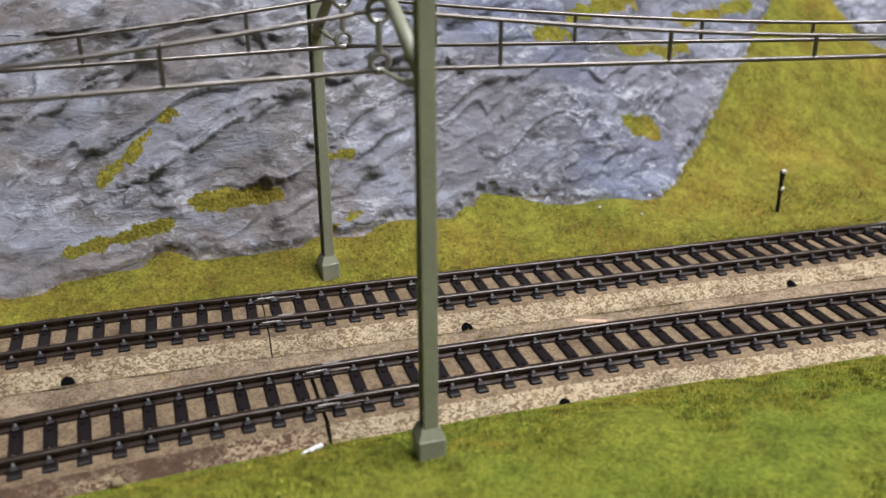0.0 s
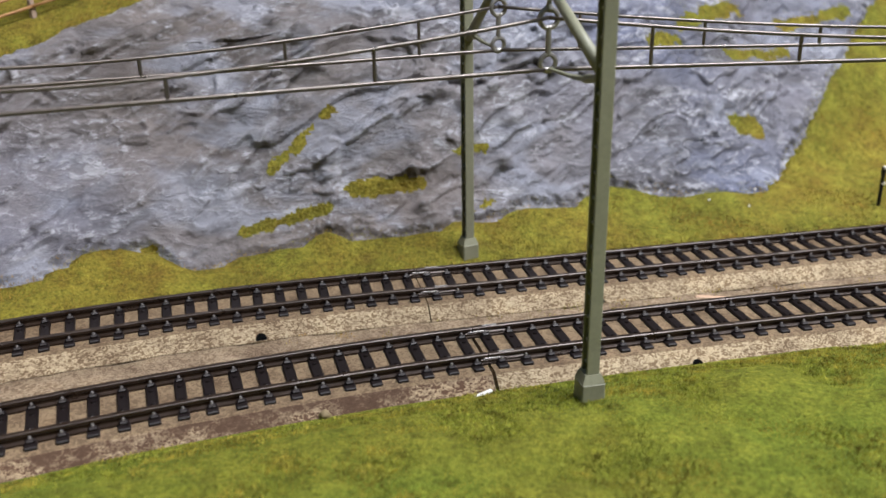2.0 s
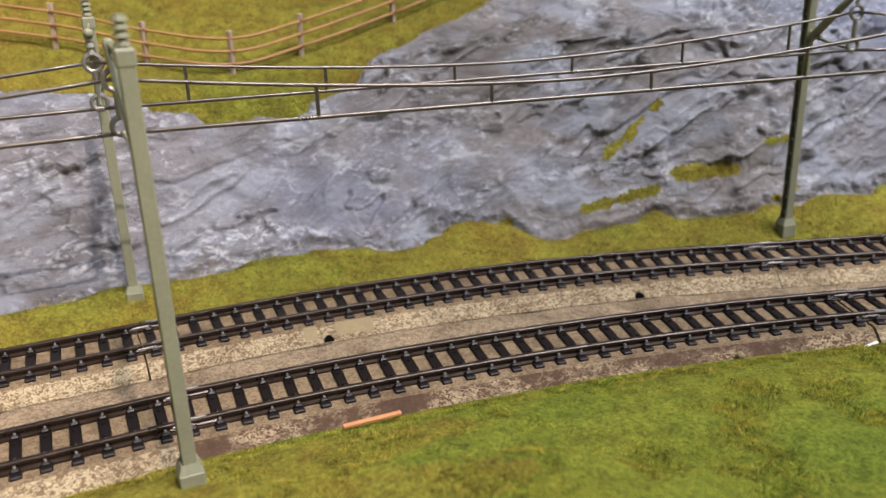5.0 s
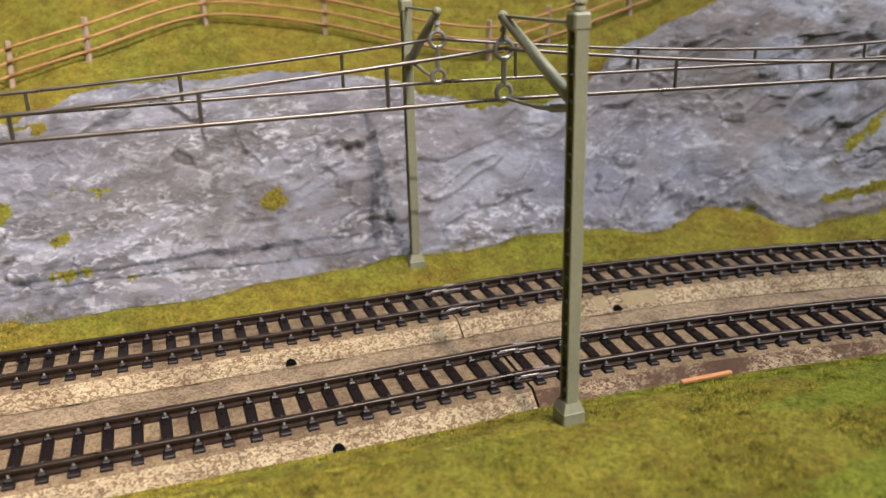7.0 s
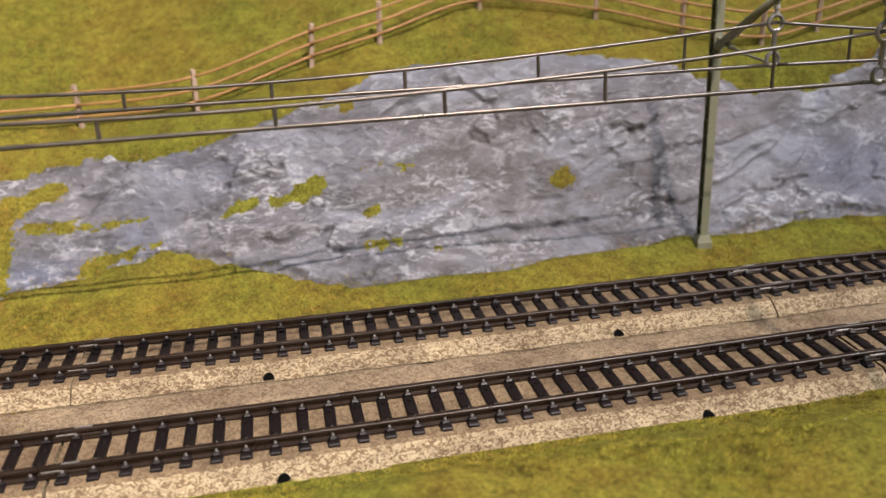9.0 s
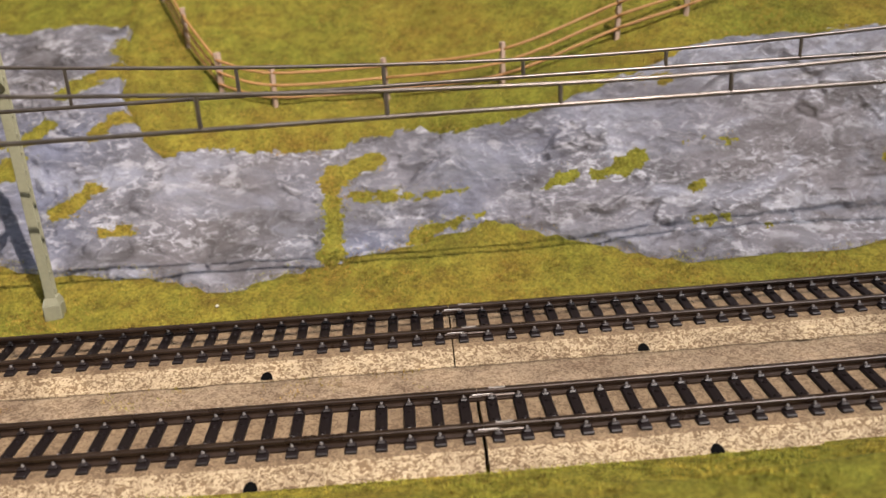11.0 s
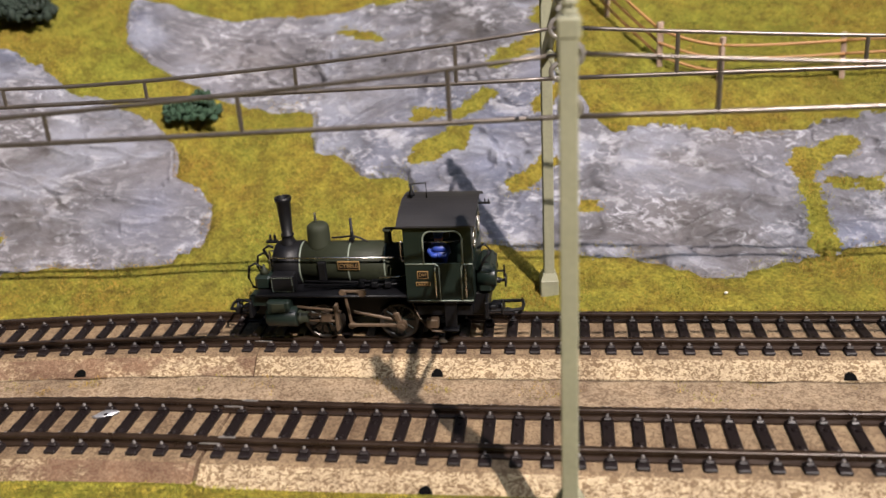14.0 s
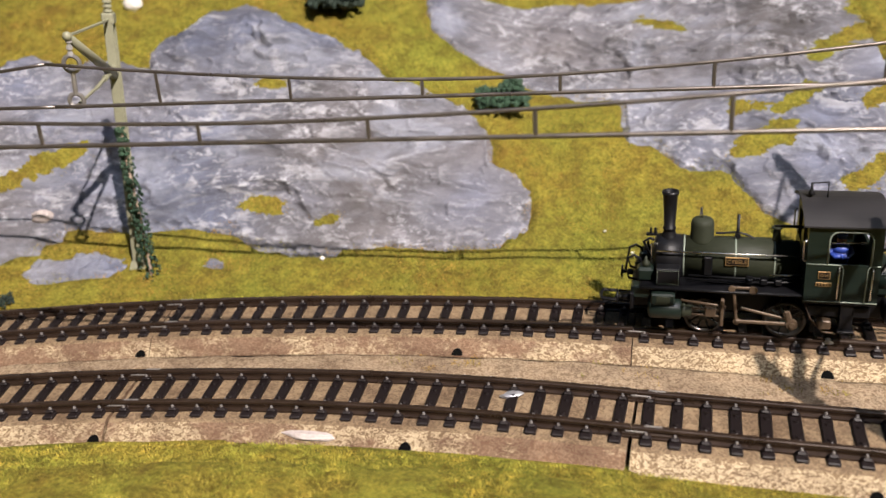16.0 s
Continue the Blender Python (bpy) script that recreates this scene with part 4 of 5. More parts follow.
def lettering(text, size, m, mat, parent):
    cu = bpy.data.curves.new("lettering", "FONT")
    cu.body, cu.size, cu.align_x, cu.align_y, cu.extrude = text, size, "CENTER", "CENTER", size * .03
    tmp = bpy.data.objects.new("lettering", cu)
    me = bpy.data.meshes.new_from_object(tmp)
    bpy.data.objects.remove(tmp)
    me.transform(m)
    return fixed(me, "lettering", mat, parent)


def wheel(x, y, r, parent):
    w = lathe("wheel", [(r + .5, -.9), (r + .5, -.5), (r, -.4), (r, .9), (r - .9, .9), (r - .9, -.2), (r - 1.0, -.2)], (x, y, r), TYRE, parent, "y", 28, "blackened steel wheel tyre")
    bm = bmesh.new()
    for k in range(10):
        a = math.pi * 2 * k / 10
        add_cyl(bm, (x, y, r), (x + (r - .9) * math.cos(a), y, r + (r - .9) * math.sin(a)), .42, .3, 5)
    add_cyl(bm, (x, y - .8, r), (x, y + 1.2, r), 1.3, seg=12)
    lpart("spokes", bm, CABGREEN, w)
    return w


def loco():
    x, y, h = BACK.at(LOCO_S)
    base = empty("steam_locomotive", pose(x, y, RAIL_TOP, 0, 0, math.degrees(h)), "small dark green model tank locomotive with tall chimney", "locomotive")
    # boiler and mountings
    lathe("boiler", [(6.0, -11.5), (6.0, -5.0), (6.6, -4.6), (6.6, 21.8)], (0, 0, 21.2), OLIVE, base, "x", 32)
    lathe("smokebox", [(6.85, 21.8), (6.85, 29.4), (6.4, 29.8), (5.6, 30.3), (2.0, 30.9), (.9, 31.6)], (0, 0, 21.2), BLACK, base, "x", 32)
    for bx in (-4.4, 6.6, 21.5):
        lathe("boiler_band", [(6.62, bx - .24), (6.70, bx - .18), (6.70, bx + .18), (6.62, bx + .24)], (0, 0, 21.2), BEIGE, base, "x", 32)
    lathe("chimney", [(2.9, 26.4), (2.4, 28.0), (1.75, 29.4), (1.75, 30.0), (2.0, 30.2), (2.0, 30.7), (1.65, 30.9), (2.15, 40.8), (2.5, 41.4), (2.5, 42.4), (1.9, 42.4), (1.6, 38.0)], (26.1, 0, 0), BLACK, base, seg=24)
    lathe("steam_dome", [(4.0, 25.8), (3.5, 27.4), (3.4, 32.0), (3.2, 33.2), (2.5, 33.9), (1.2, 34.2)], (16.4, 0, 0), OLIVE, base, seg=28)
    lathe("safety_valve", [(.5, 34.1), (.5, 35.4), (.35, 35.6), (.35, 37.2), (.2, 37.4)], (16.9, 0, 0), STEEL, base, seg=10, label="thin bright pin on the dome")
    lathe("sand_dome_pipe", [(.55, 27), (.55, 31), (.45, 31.1), (.45, 35.4)], (6.1, 0, 0), BLACK, base, seg=10)
    bm = bmesh.new()
    add_tube(bm, [(12.4, 0, 29.2), (10, 0, 29.3), (6.1, 0, 29.8), (3.5, 0, 29.0), (1.2, 0, 27.8)], .32, 6)
    add_cyl(bm, (6.1, -1.2, 28.8), (6.1, 1.2, 28.8), .8, seg=10)
    add_cyl(bm, (6.1, 0, 28.0), (6.1, 6.4, 22.0), .25, seg=6)
    lpart("valve_linkage", bm, BLACK, base)
    lathe("whistle_column", [(2.2, 26.3), (1.4, 27.4), (1.15, 28.5), (1.05, 31.2), (1.5, 31.4), (1.5, 31.9)], (-4.9, 0, 0), OLIVE, base, seg=18)
    tubep("whistle_pipe", [(-4.2, 0, 32.0), (-8, 0, 32.1), (-12.4, 0, 32.0)], .45, BLACK, base)
    tubep("hand_rail", [(29.6, 7.3, 25.6), (10, 7.4, 25.6), (-12.0, 7.4, 25.6)], .32, STEEL, base, label="bright steel rail along the boiler")
    for bx in (28, 17.5, 6, -4):
        tubep("rail_bracket", [(bx, 6.0, 24.6), (bx, 7.3, 25.6)], .25, STEEL, base)
    boxp("boiler_step", (13.2, 5.8, 18.2), (15.6, 7.6, 24.2), BLACK, base)
    for k, z in enumerate((18.0, 17.2)):
        tubep("feed_pipe", [(20, 7.2 + k, z), (4, 7.4 + k, z - .2), (-6, 7.6 + k, z + .4), (-11.8, 8, z + .6)], .38, BLACK, base)
    tubep("feed_pipe", [(-3, 8.2, 19.6), (-8, 8.4, 19.9), (-12, 8.4, 20.2)], .25, STEEL, base)
    for k in range(3):
        boxp("feed_valve", (1.5 - 4 * k, 6.5, 16.8), (3.5 - 4 * k, 9.5, 18.6), BLACK, base)
    # plates
    p = boxp("name_plate", (2.9, 6.75, 21.6), (9.6, 7.15, 24.4), COPPER, base, .1, "copper-rimmed name plate on the boiler")
    boxp("plate_field", (3.25, 7.16, 21.95), (9.25, 7.24, 24.05), BLACK, p, 0)
    away = Matrix.Rotation(math.pi, 4, "Z") @ Matrix.Rotation(math.pi / 2, 4, "X")
    lettering("CYBELE", .0017, Matrix.Translation((.00625, .00730, .0230)) @ away, COPPER, p)
    # cab
    boxp("cab_floor", (-31.4, -13.4, 13.6), (-12.0, 13.4, 14.4), BLACK, base)
    wx0, wx1, wz0, wz1, r = -28.7, -17.5, 26.2, 36.1, 2.6
    arc = lambda cx, cz, a0, a1: [(cx + r * math.cos(radians(a0 + (a1 - a0) * i / 6)), cz + r * math.sin(radians(a0 + (a1 - a0) * i / 6))) for i in range(7)]
    top_r, top_l = arc(wx1 - r, wz1 - r, 0, 90), arc(wx0 + r, wz1 - r, 90, 180)
    for side in (1, -1):
        bm = bmesh.new()
        y1, y0 = side * 13.5, side * 12.8
        plate_of(bm, [[(-12, 14.2), (wx1, 14.2), (wx1, 38.2), (-12, 38.2)], [(wx0, 14.2), (-31.4, 14.2), (-31.4, 38.2), (wx0, 38.2)],
                      [(wx0, 14.2), (wx0, wz0), (wx1, wz0), (wx1, 14.2)], [(wx1, 38.2), *top_r, *top_l, (wx0, 38.2)]], y0, y1)
        lpart("cab_side", bm, CABGREEN, base)
        rim = [(wx1, y1, wz0)] + [(a, y1, b) for a, b in top_r] + [(a, y1, b) for a, b in top_l] + [(wx0, y1, wz0)]
        tubep("window_frame", rim, .3, BEIGE, base, label="pale rounded window frame")
        tubep("waist_trim", [(-12, y1 + .05 * side, 26.1), (-20.6, y1 + .05 * side, 26.1), (-21.5, y1 + .05 * side, 25.6), (-21.8, y1 + .05 * side, 24.8), (-21.8, y1 + .05 * side, 14.4)], .2, BEIGE, base)
        tubep("waist_trim", [(-31.4, y1 + .05 * side, 26.1), (-28.6, y1 + .05 * side, 26.0), (-28.1, y1 + .05 * side, 24.8), (-28.1, y1 + .05 * side, 14.4)], .2, BEIGE, base)
        tubep("waist_trim", [(-12, y1 + .05 * side, 14.6), (-31.4, y1 + .05 * side, 14.6)], .2, BEIGE, base)
        for hx in (-20.7, -29.4):
            tubep("grab_rail", [(hx, y1, 25.4), (hx, y1 + .7 * side, 25.0), (hx, y1 + .7 * side, 16.0), (hx, y1, 15.6)], .24, STEEL, base)
        tubep("grab_rail", [(-11.6, y1 - .4 * side, 33.0), (-11.0, y1 - .4 * side, 32.6), (-11.0, y1 - .4 * side, 27.2), (-11.6, y1 - .4 * side, 26.8)], .3, STEEL, base)
        boxp("cab_door", (-27.9, min(y0, y1) - .0, 14.6), (-22.0, max(y0, y1) - .35, 25.9), OLIVE if side > 0 else CABGREEN, base, .1)
    for cx, z1 in ((-12.4, 40.0), (-31.0, 40.0)):
        bm = bmesh.new()
        add_box(bm, (.8, 26.8, 12.0), (cx, 0, 20.2))
        add_box(bm, (.8, 5.0, 14.0), (cx, 0, 33.0))
        for yy in (-11.9, 11.9):
            add_box(bm, (.8, 3.0, 12.4), (cx, yy, 32.2))
        add_box(bm, (.8, 26.8, 3.2), (cx, 0, 37.0))
        lpart("cab_end", bm, CABGREEN, base)
    for yy in (-7, 7):
        bm = bmesh.new()
        add_ring(bm, Matrix.Translation((-31.5, yy, 31.5)) @ Matrix.Rotation(math.pi / 2, 4, "Y"), 2.9, .3, 20)
        lpart("window_rim", bm, STEEL, base, smooth=True)
    bm = bmesh.new()
    n = 14
    for i in range(n):
        a, b = -1 + 2 * i / n, -1 + 2 * (i + 1) / n
        f = lambda u: 41.9 - 3.9 * u * u
        vs = [bm.verts.new(v) for v in ((-10.4, 14.6 * a, f(a)), (-10.4, 14.6 * b, f(b)), (-32.7, 14.6 * b, f(b)), (-32.7, 14.6 * a, f(a)),
                                         (-10.4, 14.6 * a, f(a) - .5), (-10.4, 14.6 * b, f(b) - .5), (-32.7, 14.6 * b, f(b) - .5), (-32.7, 14.6 * a, f(a) - .5))]
        for q in ((0, 1, 2, 3), (7, 6, 5, 4), (0, 4, 5, 1), (2, 6, 7, 3)):
            bm.faces.new([vs[k] for k in q])
        if i == 0:
            bm.faces.new([vs[k] for k in (0, 3, 7, 4)])
        if i == n - 1:
            bm.faces.new([vs[k] for k in (1, 5, 6, 2)])
    bmesh.ops.recalc_face_normals(bm, faces=bm.faces)
    bmesh.ops.remove_doubles(bm, verts=bm.verts, dist=.01)
    roof = lpart("roof", bm, ROOF, base, "matt dark arched cab roof")
    tubep("bell_frame", [(-13.0, 1, 41.5), (-13.0, 1, 46.0), (-17.6, 1, 46.4), (-17.6, 1, 41.5)], .28, BLACK, roof)
    lathe("bell", [(1.0, 42.6), (.8, 43.4), (.4, 44.4), (.35, 46.0)], (-13.2, 1, 0), BLACK, roof, seg=10)
    bm = bmesh.new()
    add_box(bm, (3.6, 1.0, .4), (-34.4, 1.5, 40.2))
    for k in (-35.6, -34.6):
        add_cyl(bm, (k, 1.5, 40.2), (k, 1.5, 41.6), .3, .1, 6)
    lpart("lamp_iron", bm, BLACK, roof)
    for (ex, ey, ez, ew, eh) in ((-17.0, 13.55, 22.8, 3.2, 2.3), (-17.0, 13.55, 20.0, 4.2, 1.2)):
        q = boxp("number_plate", (ex - ew / 2, ey, ez - eh / 2), (ex + ew / 2, ey + .25, ez + eh / 2), COPPER, base, .05, "small copper plate on the cab side")
        boxp("plate_field", (ex - ew / 2 + .25, ey + .26, ez - eh / 2 + .22), (ex + ew / 2 - .25, ey + .30, ez + eh / 2 - .22), BLACK, q, 0)
        if eh > 2:
            lettering("DVI", .0014, Matrix.Translation((ex * .001, (ey + .32) * .001, ez * .001)) @ away, COPPER, q)
        else:
            for k in range(4):
                boxp("bar", (ex - 1.5 + .8 * k, ey + .30, ez - .22), (ex - 1.0 + .8 * k, ey + .34, ez + .22), COPPER, q, 0)
    boxp("back_head", (-14.5, -6, 14.4), (-12.9, 6, 30), BLACK, base)
    tubep("cab_bar", [(-14, 10.5, 31.6), (-28, 10.5, 31.8)], .28, STEEL, base)
    boxp("cab_gauge", (-24.5, 6.0, 31.5), (-18.5, 8.0, 33.6), BLACK, base)
    # chassis, running board, boxes
    boxp("frame", (-34.5, -6.5, 6.5), (36.5, 6.5, 13.8), BLACK, base)
    boxp("running_board", (-12.0, -12.6, 15.2), (34.0, 12.6, 16.0), BLACK, base, .1)
    tubep("running_board_edge", [(34, 12.7, 15.6), (-12, 12.7, 15.6)], .45, BLACK, base)
    boxp("rivet_box", (22.4, 7.0, 16.0), (29.4, 11.2, 21.4), BLACK, base)
    bm = bmesh.new()
    for k in range(9):
        for zz in (16.5, 20.9):
            add_cyl(bm, (22.9 + .75 * k, 11.1, zz), (22.9 + .75 * k, 11.4, zz), .14, seg=5)
    for k in range(5):
        for xx in (22.8, 29.0):
            add_cyl(bm, (xx, 11.1, 17.0 + .8 * k), (xx, 11.4, 17.0 + .8 * k), .14, seg=5)
    lpart("rivets", bm, BEIGE, base)
    for side in (1, -1):
        boxp("sand_box", (30.2, side * 6.5 - 2.6, 16.0), (35.2, side * 6.5 + 2.6, 20.4), CABGREEN, base, .8)
        lathe("sand_lid", [(1.3, 20.3), (1.1, 21.6), (.5, 22.2), (.3, 23.4)], (32.6, side * 6.5, 0), OLIVE, base, seg=12)
        boxp("front_step", (30.5, side * 9 - 2.4, 11.4), (36.6, side * 9 + 2.4, 15.4), CABGREEN, base, .5)
        c = lathe("cylinder", [(2.7, 21.6), (3.1, 22.0), (3.1, 30.6), (2.7, 31.2), (1.6, 31.6)], (0, side * 12.3, 8.9), CABGREEN, base, "x", 20)
        boxp("valve_chest", (23.6, side * 12.2 - 2.5, 10.6), (30.6, side * 12.2 + 2.5, 14.6), CABGREEN, c, .5)
        boxp("chest_cover", (25.0, side * 14.75 - .15, 11.2), (29.0, side * 14.75 + .15, 14.0), OLIVE, c, .1)
        lathe("gland", [(1.7, 18.6), (1.7, 20.4), (2.2, 20.6), (2.2, 21.8)], (0, side * 12.3, 8.7), OLIVE, c, "x", 14)
        for wxx in (15.0, -8.2):
            wheel(wxx, side * 8.6, 5.9, base)
        # driving rods
        yy = side * 12.3
        for zz in (9.6, 7.6):
            tubep("slide_bar", [(21.5, yy, zz), (9.5, yy, zz - .3)], .38, ROD, base)
        tubep("piston_rod", [(21.8, yy, 12.0), (12.0, yy - side * .4, 10.8), (8.8, yy - side * .4, 10.2)], .42, ROD, base)
        boxp("crosshead", (11.6, yy - .9, 7.2), (14.8, yy + .9, 10.4), ROD, base)
        boxp("guide_yoke", (9.4, yy - 1.0, 4.4), (10.4, yy + 1.0, 13.0), ROD, base, .2)
        bm = bmesh.new()
        add_box(bm, (.9, .6, 10.6), (0, 0, 0), Matrix.Translation((6.3, yy, 11.2)) @ Matrix.Rotation(.12, 4, "Y"), .2)
        add_cyl(bm, (5.6, yy - .5, 6.0), (5.6, yy + .5, 6.0), 1.0, seg=12)
        lpart("combination_lever", bm, ROD, base)
        bm = bmesh.new()
        add_box(bm, (14.6, .6, .9), (0, 0, 0), Matrix.Translation((-2.4, yy, 8.9)) @ Matrix.Rotation(-.22, 4, "Y"), .2)
        lpart("valve_rod", bm, ROD, base)
        bm = bmesh.new()
        add_box(bm, (16.2, .7, 1.1), (-2.0, yy + side * .6, 6.3), None, .25)
        add_cyl(bm, (-9.7, yy, 6.4), (-9.7, yy + side * 1.4, 6.4), 1.6, seg=16)
        add_cyl(bm, (-9.7, yy, 6.4), (-9.7, yy + side * 1.9, 6.4), .8, seg=10)
        lpart("connecting_rod", bm, ROD, base)
        bm = bmesh.new()
        add_box(bm, (2.0, .8, 4.6), (0, 0, 0), Matrix.Translation((-8.7, yy + side * .9, 8.6)) @ Matrix.Rotation(.35, 4, "Y"), .5)
        lpart("return_crank", bm, ROD, base)
        bm = bmesh.new()
        add_cyl(bm, (1.5, yy, 16.6), (1.5, yy + side * .8, 16.6), 1.2, seg=14)
        add_box(bm, (7.0, .7, .9), (4.2, yy, 17.0), None, .2)
        add_cyl(bm, (7.6, yy, 16.8), (7.6, yy + side * .7, 16.8), .9, seg=12)
        lpart("rocker_arm", bm, ROD, base)
        boxp("brake_shoe", (-16.6, side * 8.6 - .8, 2.2), (-15.2, side * 8.6 + .8, 7.0), BLACK, base)
        boxp("cab_step", (-26.5, side * 12 - 1.6, 4.6), (-22.0, side * 12 + 1.6, 5.2), BLACK, base, .1)
        boxp("cab_step", (-26.0, side * 12 - .4, 5.2), (-22.5, side * 12 + .4, 13.6), BLACK, base, .1)
        boxp("tool_box", (-20.4, side * 11 - 1.6, 5.0), (-16.8, side * 11 + 1.6, 7.8), ROD if side > 0 else BLACK, base, .3)
        boxp("ash_pan", (-30.6, side * 9 - 2.0, 8.6), (-14.0, side * 9 + 2.0, 12.0), BLACK, base)
        tubep("brake_pipe", [(-13, side * 11.5, 12.8), (-14.6, side * 11.6, 8.0), (-18.6, side * 11.6, 3.8), (-22, side * 11.4, 3.4)], .35, ROD if side > 0 else BLACK, base)
        for ex, dirn in ((36.5, 1), (-34.8, -1)):
            lathe("buffer", [(1.0, 0), (1.0, dirn * 2.6), (.55, dirn * 2.7), (.55, dirn * 4.0), (2.2, dirn * 4.1), (2.1, dirn * 4.6)], (ex, side * 9.5, 10.8), BLACK, base, "x", 16)
    # ends, hoses, couplings
    boxp("buffer_beam", (35.8, -13, 8.4), (36.9, 13, 13.6), BLACK, base)
    boxp("buffer_beam", (-35.3, -13, 8.4), (-34.2, 13, 13.6), BLACK, base)
    for ex, dirn in ((37, 1), (-35.2, -1)):
        bm = bmesh.new()
        loop = [(ex, -3.2, 6.4), (ex + 6 * dirn, -3.4, 6.6), (ex + 9.4 * dirn, -3.0, 6.9), (ex + 9.8 * dirn, 0, 7.0), (ex + 9.4 * dirn, 3.0, 6.9), (ex + 6 * dirn, 3.4, 6.6), (ex, 3.2, 6.4)]
        add_tube(bm, loop, .55, 6)
        add_tube(bm, [(ex, 0, 5.2), (ex + 5 * dirn, 0, 5.4), (ex + 8.6 * dirn, 0, 4.0), (ex + 9.4 * dirn, 0, 5.6)], .6, 6)
        add_box(bm, (5, 4, 1.6), (ex + 1.5 * dirn, 0, 6.2))
        lpart("coupling", bm, BLACK, base)
        for yy in (-4.5, 4.0):
            tubep("hose", [(ex - 2 * dirn, yy, 14.2), (ex + .8 * dirn, yy, 14.8), (ex + 1.8 * dirn, yy, 18.0), (ex + 1.2 * dirn, yy, 21.5), (ex - .8 * dirn, yy, 22.6), (ex - 2.6 * dirn, yy, 21.4), (ex - 3.2 * dirn, yy, 18.0)], .42, BLACK, base)
    tubep("hose", [(30.8, 2, 17.0), (31.6, 2, 22), (33.6, 2, 26.4), (31.8, 2, 27.6), (30.4, 2, 27.0)], .45, BLACK, base)
    tubep("front_post", [(31.0, 4.4, 16), (31.0, 4.4, 26.8), (29.2, 5.8, 27.4)], .32, STEEL, base)
    bm = bmesh.new()
    add_box(bm, (3.4, 1.6, .6), (31.2, 0, 28.2))
    for k in (30.2, 31.6):
        add_cyl(bm, (k, 0, 28.2), (k, 0, 30.4), .5, .3, 8)
    lpart("lamp_bracket", bm, BLACK, base)
    boxp("rear_tank", (-37.0, -7.5, 13.6), (-31.4, 7.5, 22.5), CABGREEN, base, 1.4)
    lathe("rear_drum", [(3.0, -37.4), (3.2, -37.0), (3.2, -32)], (0, 5.0, 18.6), CABGREEN, base, "x", 18)
    tubep("hose", [(-32, 7, 20), (-34.2, 7.2, 24.8), (-36.2, 7.2, 27.4), (-34.6, 7.2, 29.6), (-32.4, 7.2, 28.4)], .45, BLACK, base)
    bm = bmesh.new()
    add_cyl(bm, (-37.2, 3, 19.4), (-40.0, 3, 19.4), .3, seg=6)
    add_cyl(bm, (-39.6, 3, 17.4), (-39.6, 3, 21.4), .28, seg=6)
    lpart("tap_handle", bm, BLACK, base)
    boxp("sliding_shoe", (-24, -2.5, .6), (14, 2.5, 1.6), BLACK, base)
    return base


engine = loco()


def figurine():
    """A plain little shape behind the cab window: trunk, folded arms, head and flat cap in one mesh."""
    bm = bmesh.new()
    for z0, z1, r0, r1 in ((0, 3.6, 2.3, 2.6), (3.6, 5.4, 2.6, 2.4), (5.4, 6.3, 2.4, .9)):
        bmesh.ops.scale(bm, vec=(1, .72, 1), verts=add_cyl(bm, (0, 0, z0), (0, 0, z1), r0, r1, 14))
    for side in (-1, 1):
        add_tube(bm, [(side * 2.3, 0, 5.2), (side * 2.9, .9, 3.4), (side * 1.6, 2.2, 2.6), (-side * .4, 2.3, 2.9)], .75, 8)
    bmesh.ops.create_uvsphere(bm, u_segments=12, v_segments=8, radius=1.35, matrix=Matrix.Translation((0, .3, 7.3)))
    add_cyl(bm, (0, .2, 8.0), (0, .1, 9.2), 1.35, 1.55, 12)
    add_box(bm, (2.2, 1.0, .25), (0, 1.5, 8.1), bevel=.1)
    bmesh.ops.scale(bm, vec=(.001, .001, .001), verts=bm.verts)
    ob = finish(bm, "figurine", BLUE, smooth=True)
    ob.matrix_world = engine.matrix_world @ pose(-.0214, .0082, .0246)
    ob.data.materials.append(SKIN)
    for p in ob.data.polygons:
        if .0062 < p.center.z < .0079 and abs(p.center.x) < .0015:
            p.material_index = 1
    return tagged(ob, "plain blue plastic figurine standing in the engine cab", "figurine")


figurine()

# ---- fence on the crest ----
FENCE = [(-.42, .170), (-.365, .150), (-.318, .137), (-.278, .125), (-.238, .112), (-.210, .102), (-.180, .112), (-.148, .130), (-.097, .148), (-.047, .130),
         (-.016, .1285), (.035, .1255), (.086, .138), (.136, .135), (.160, .142)]
AWAY = [(.160, .142), (.180, .176), (.198, .215), (.215, .255), (.232, .30)]


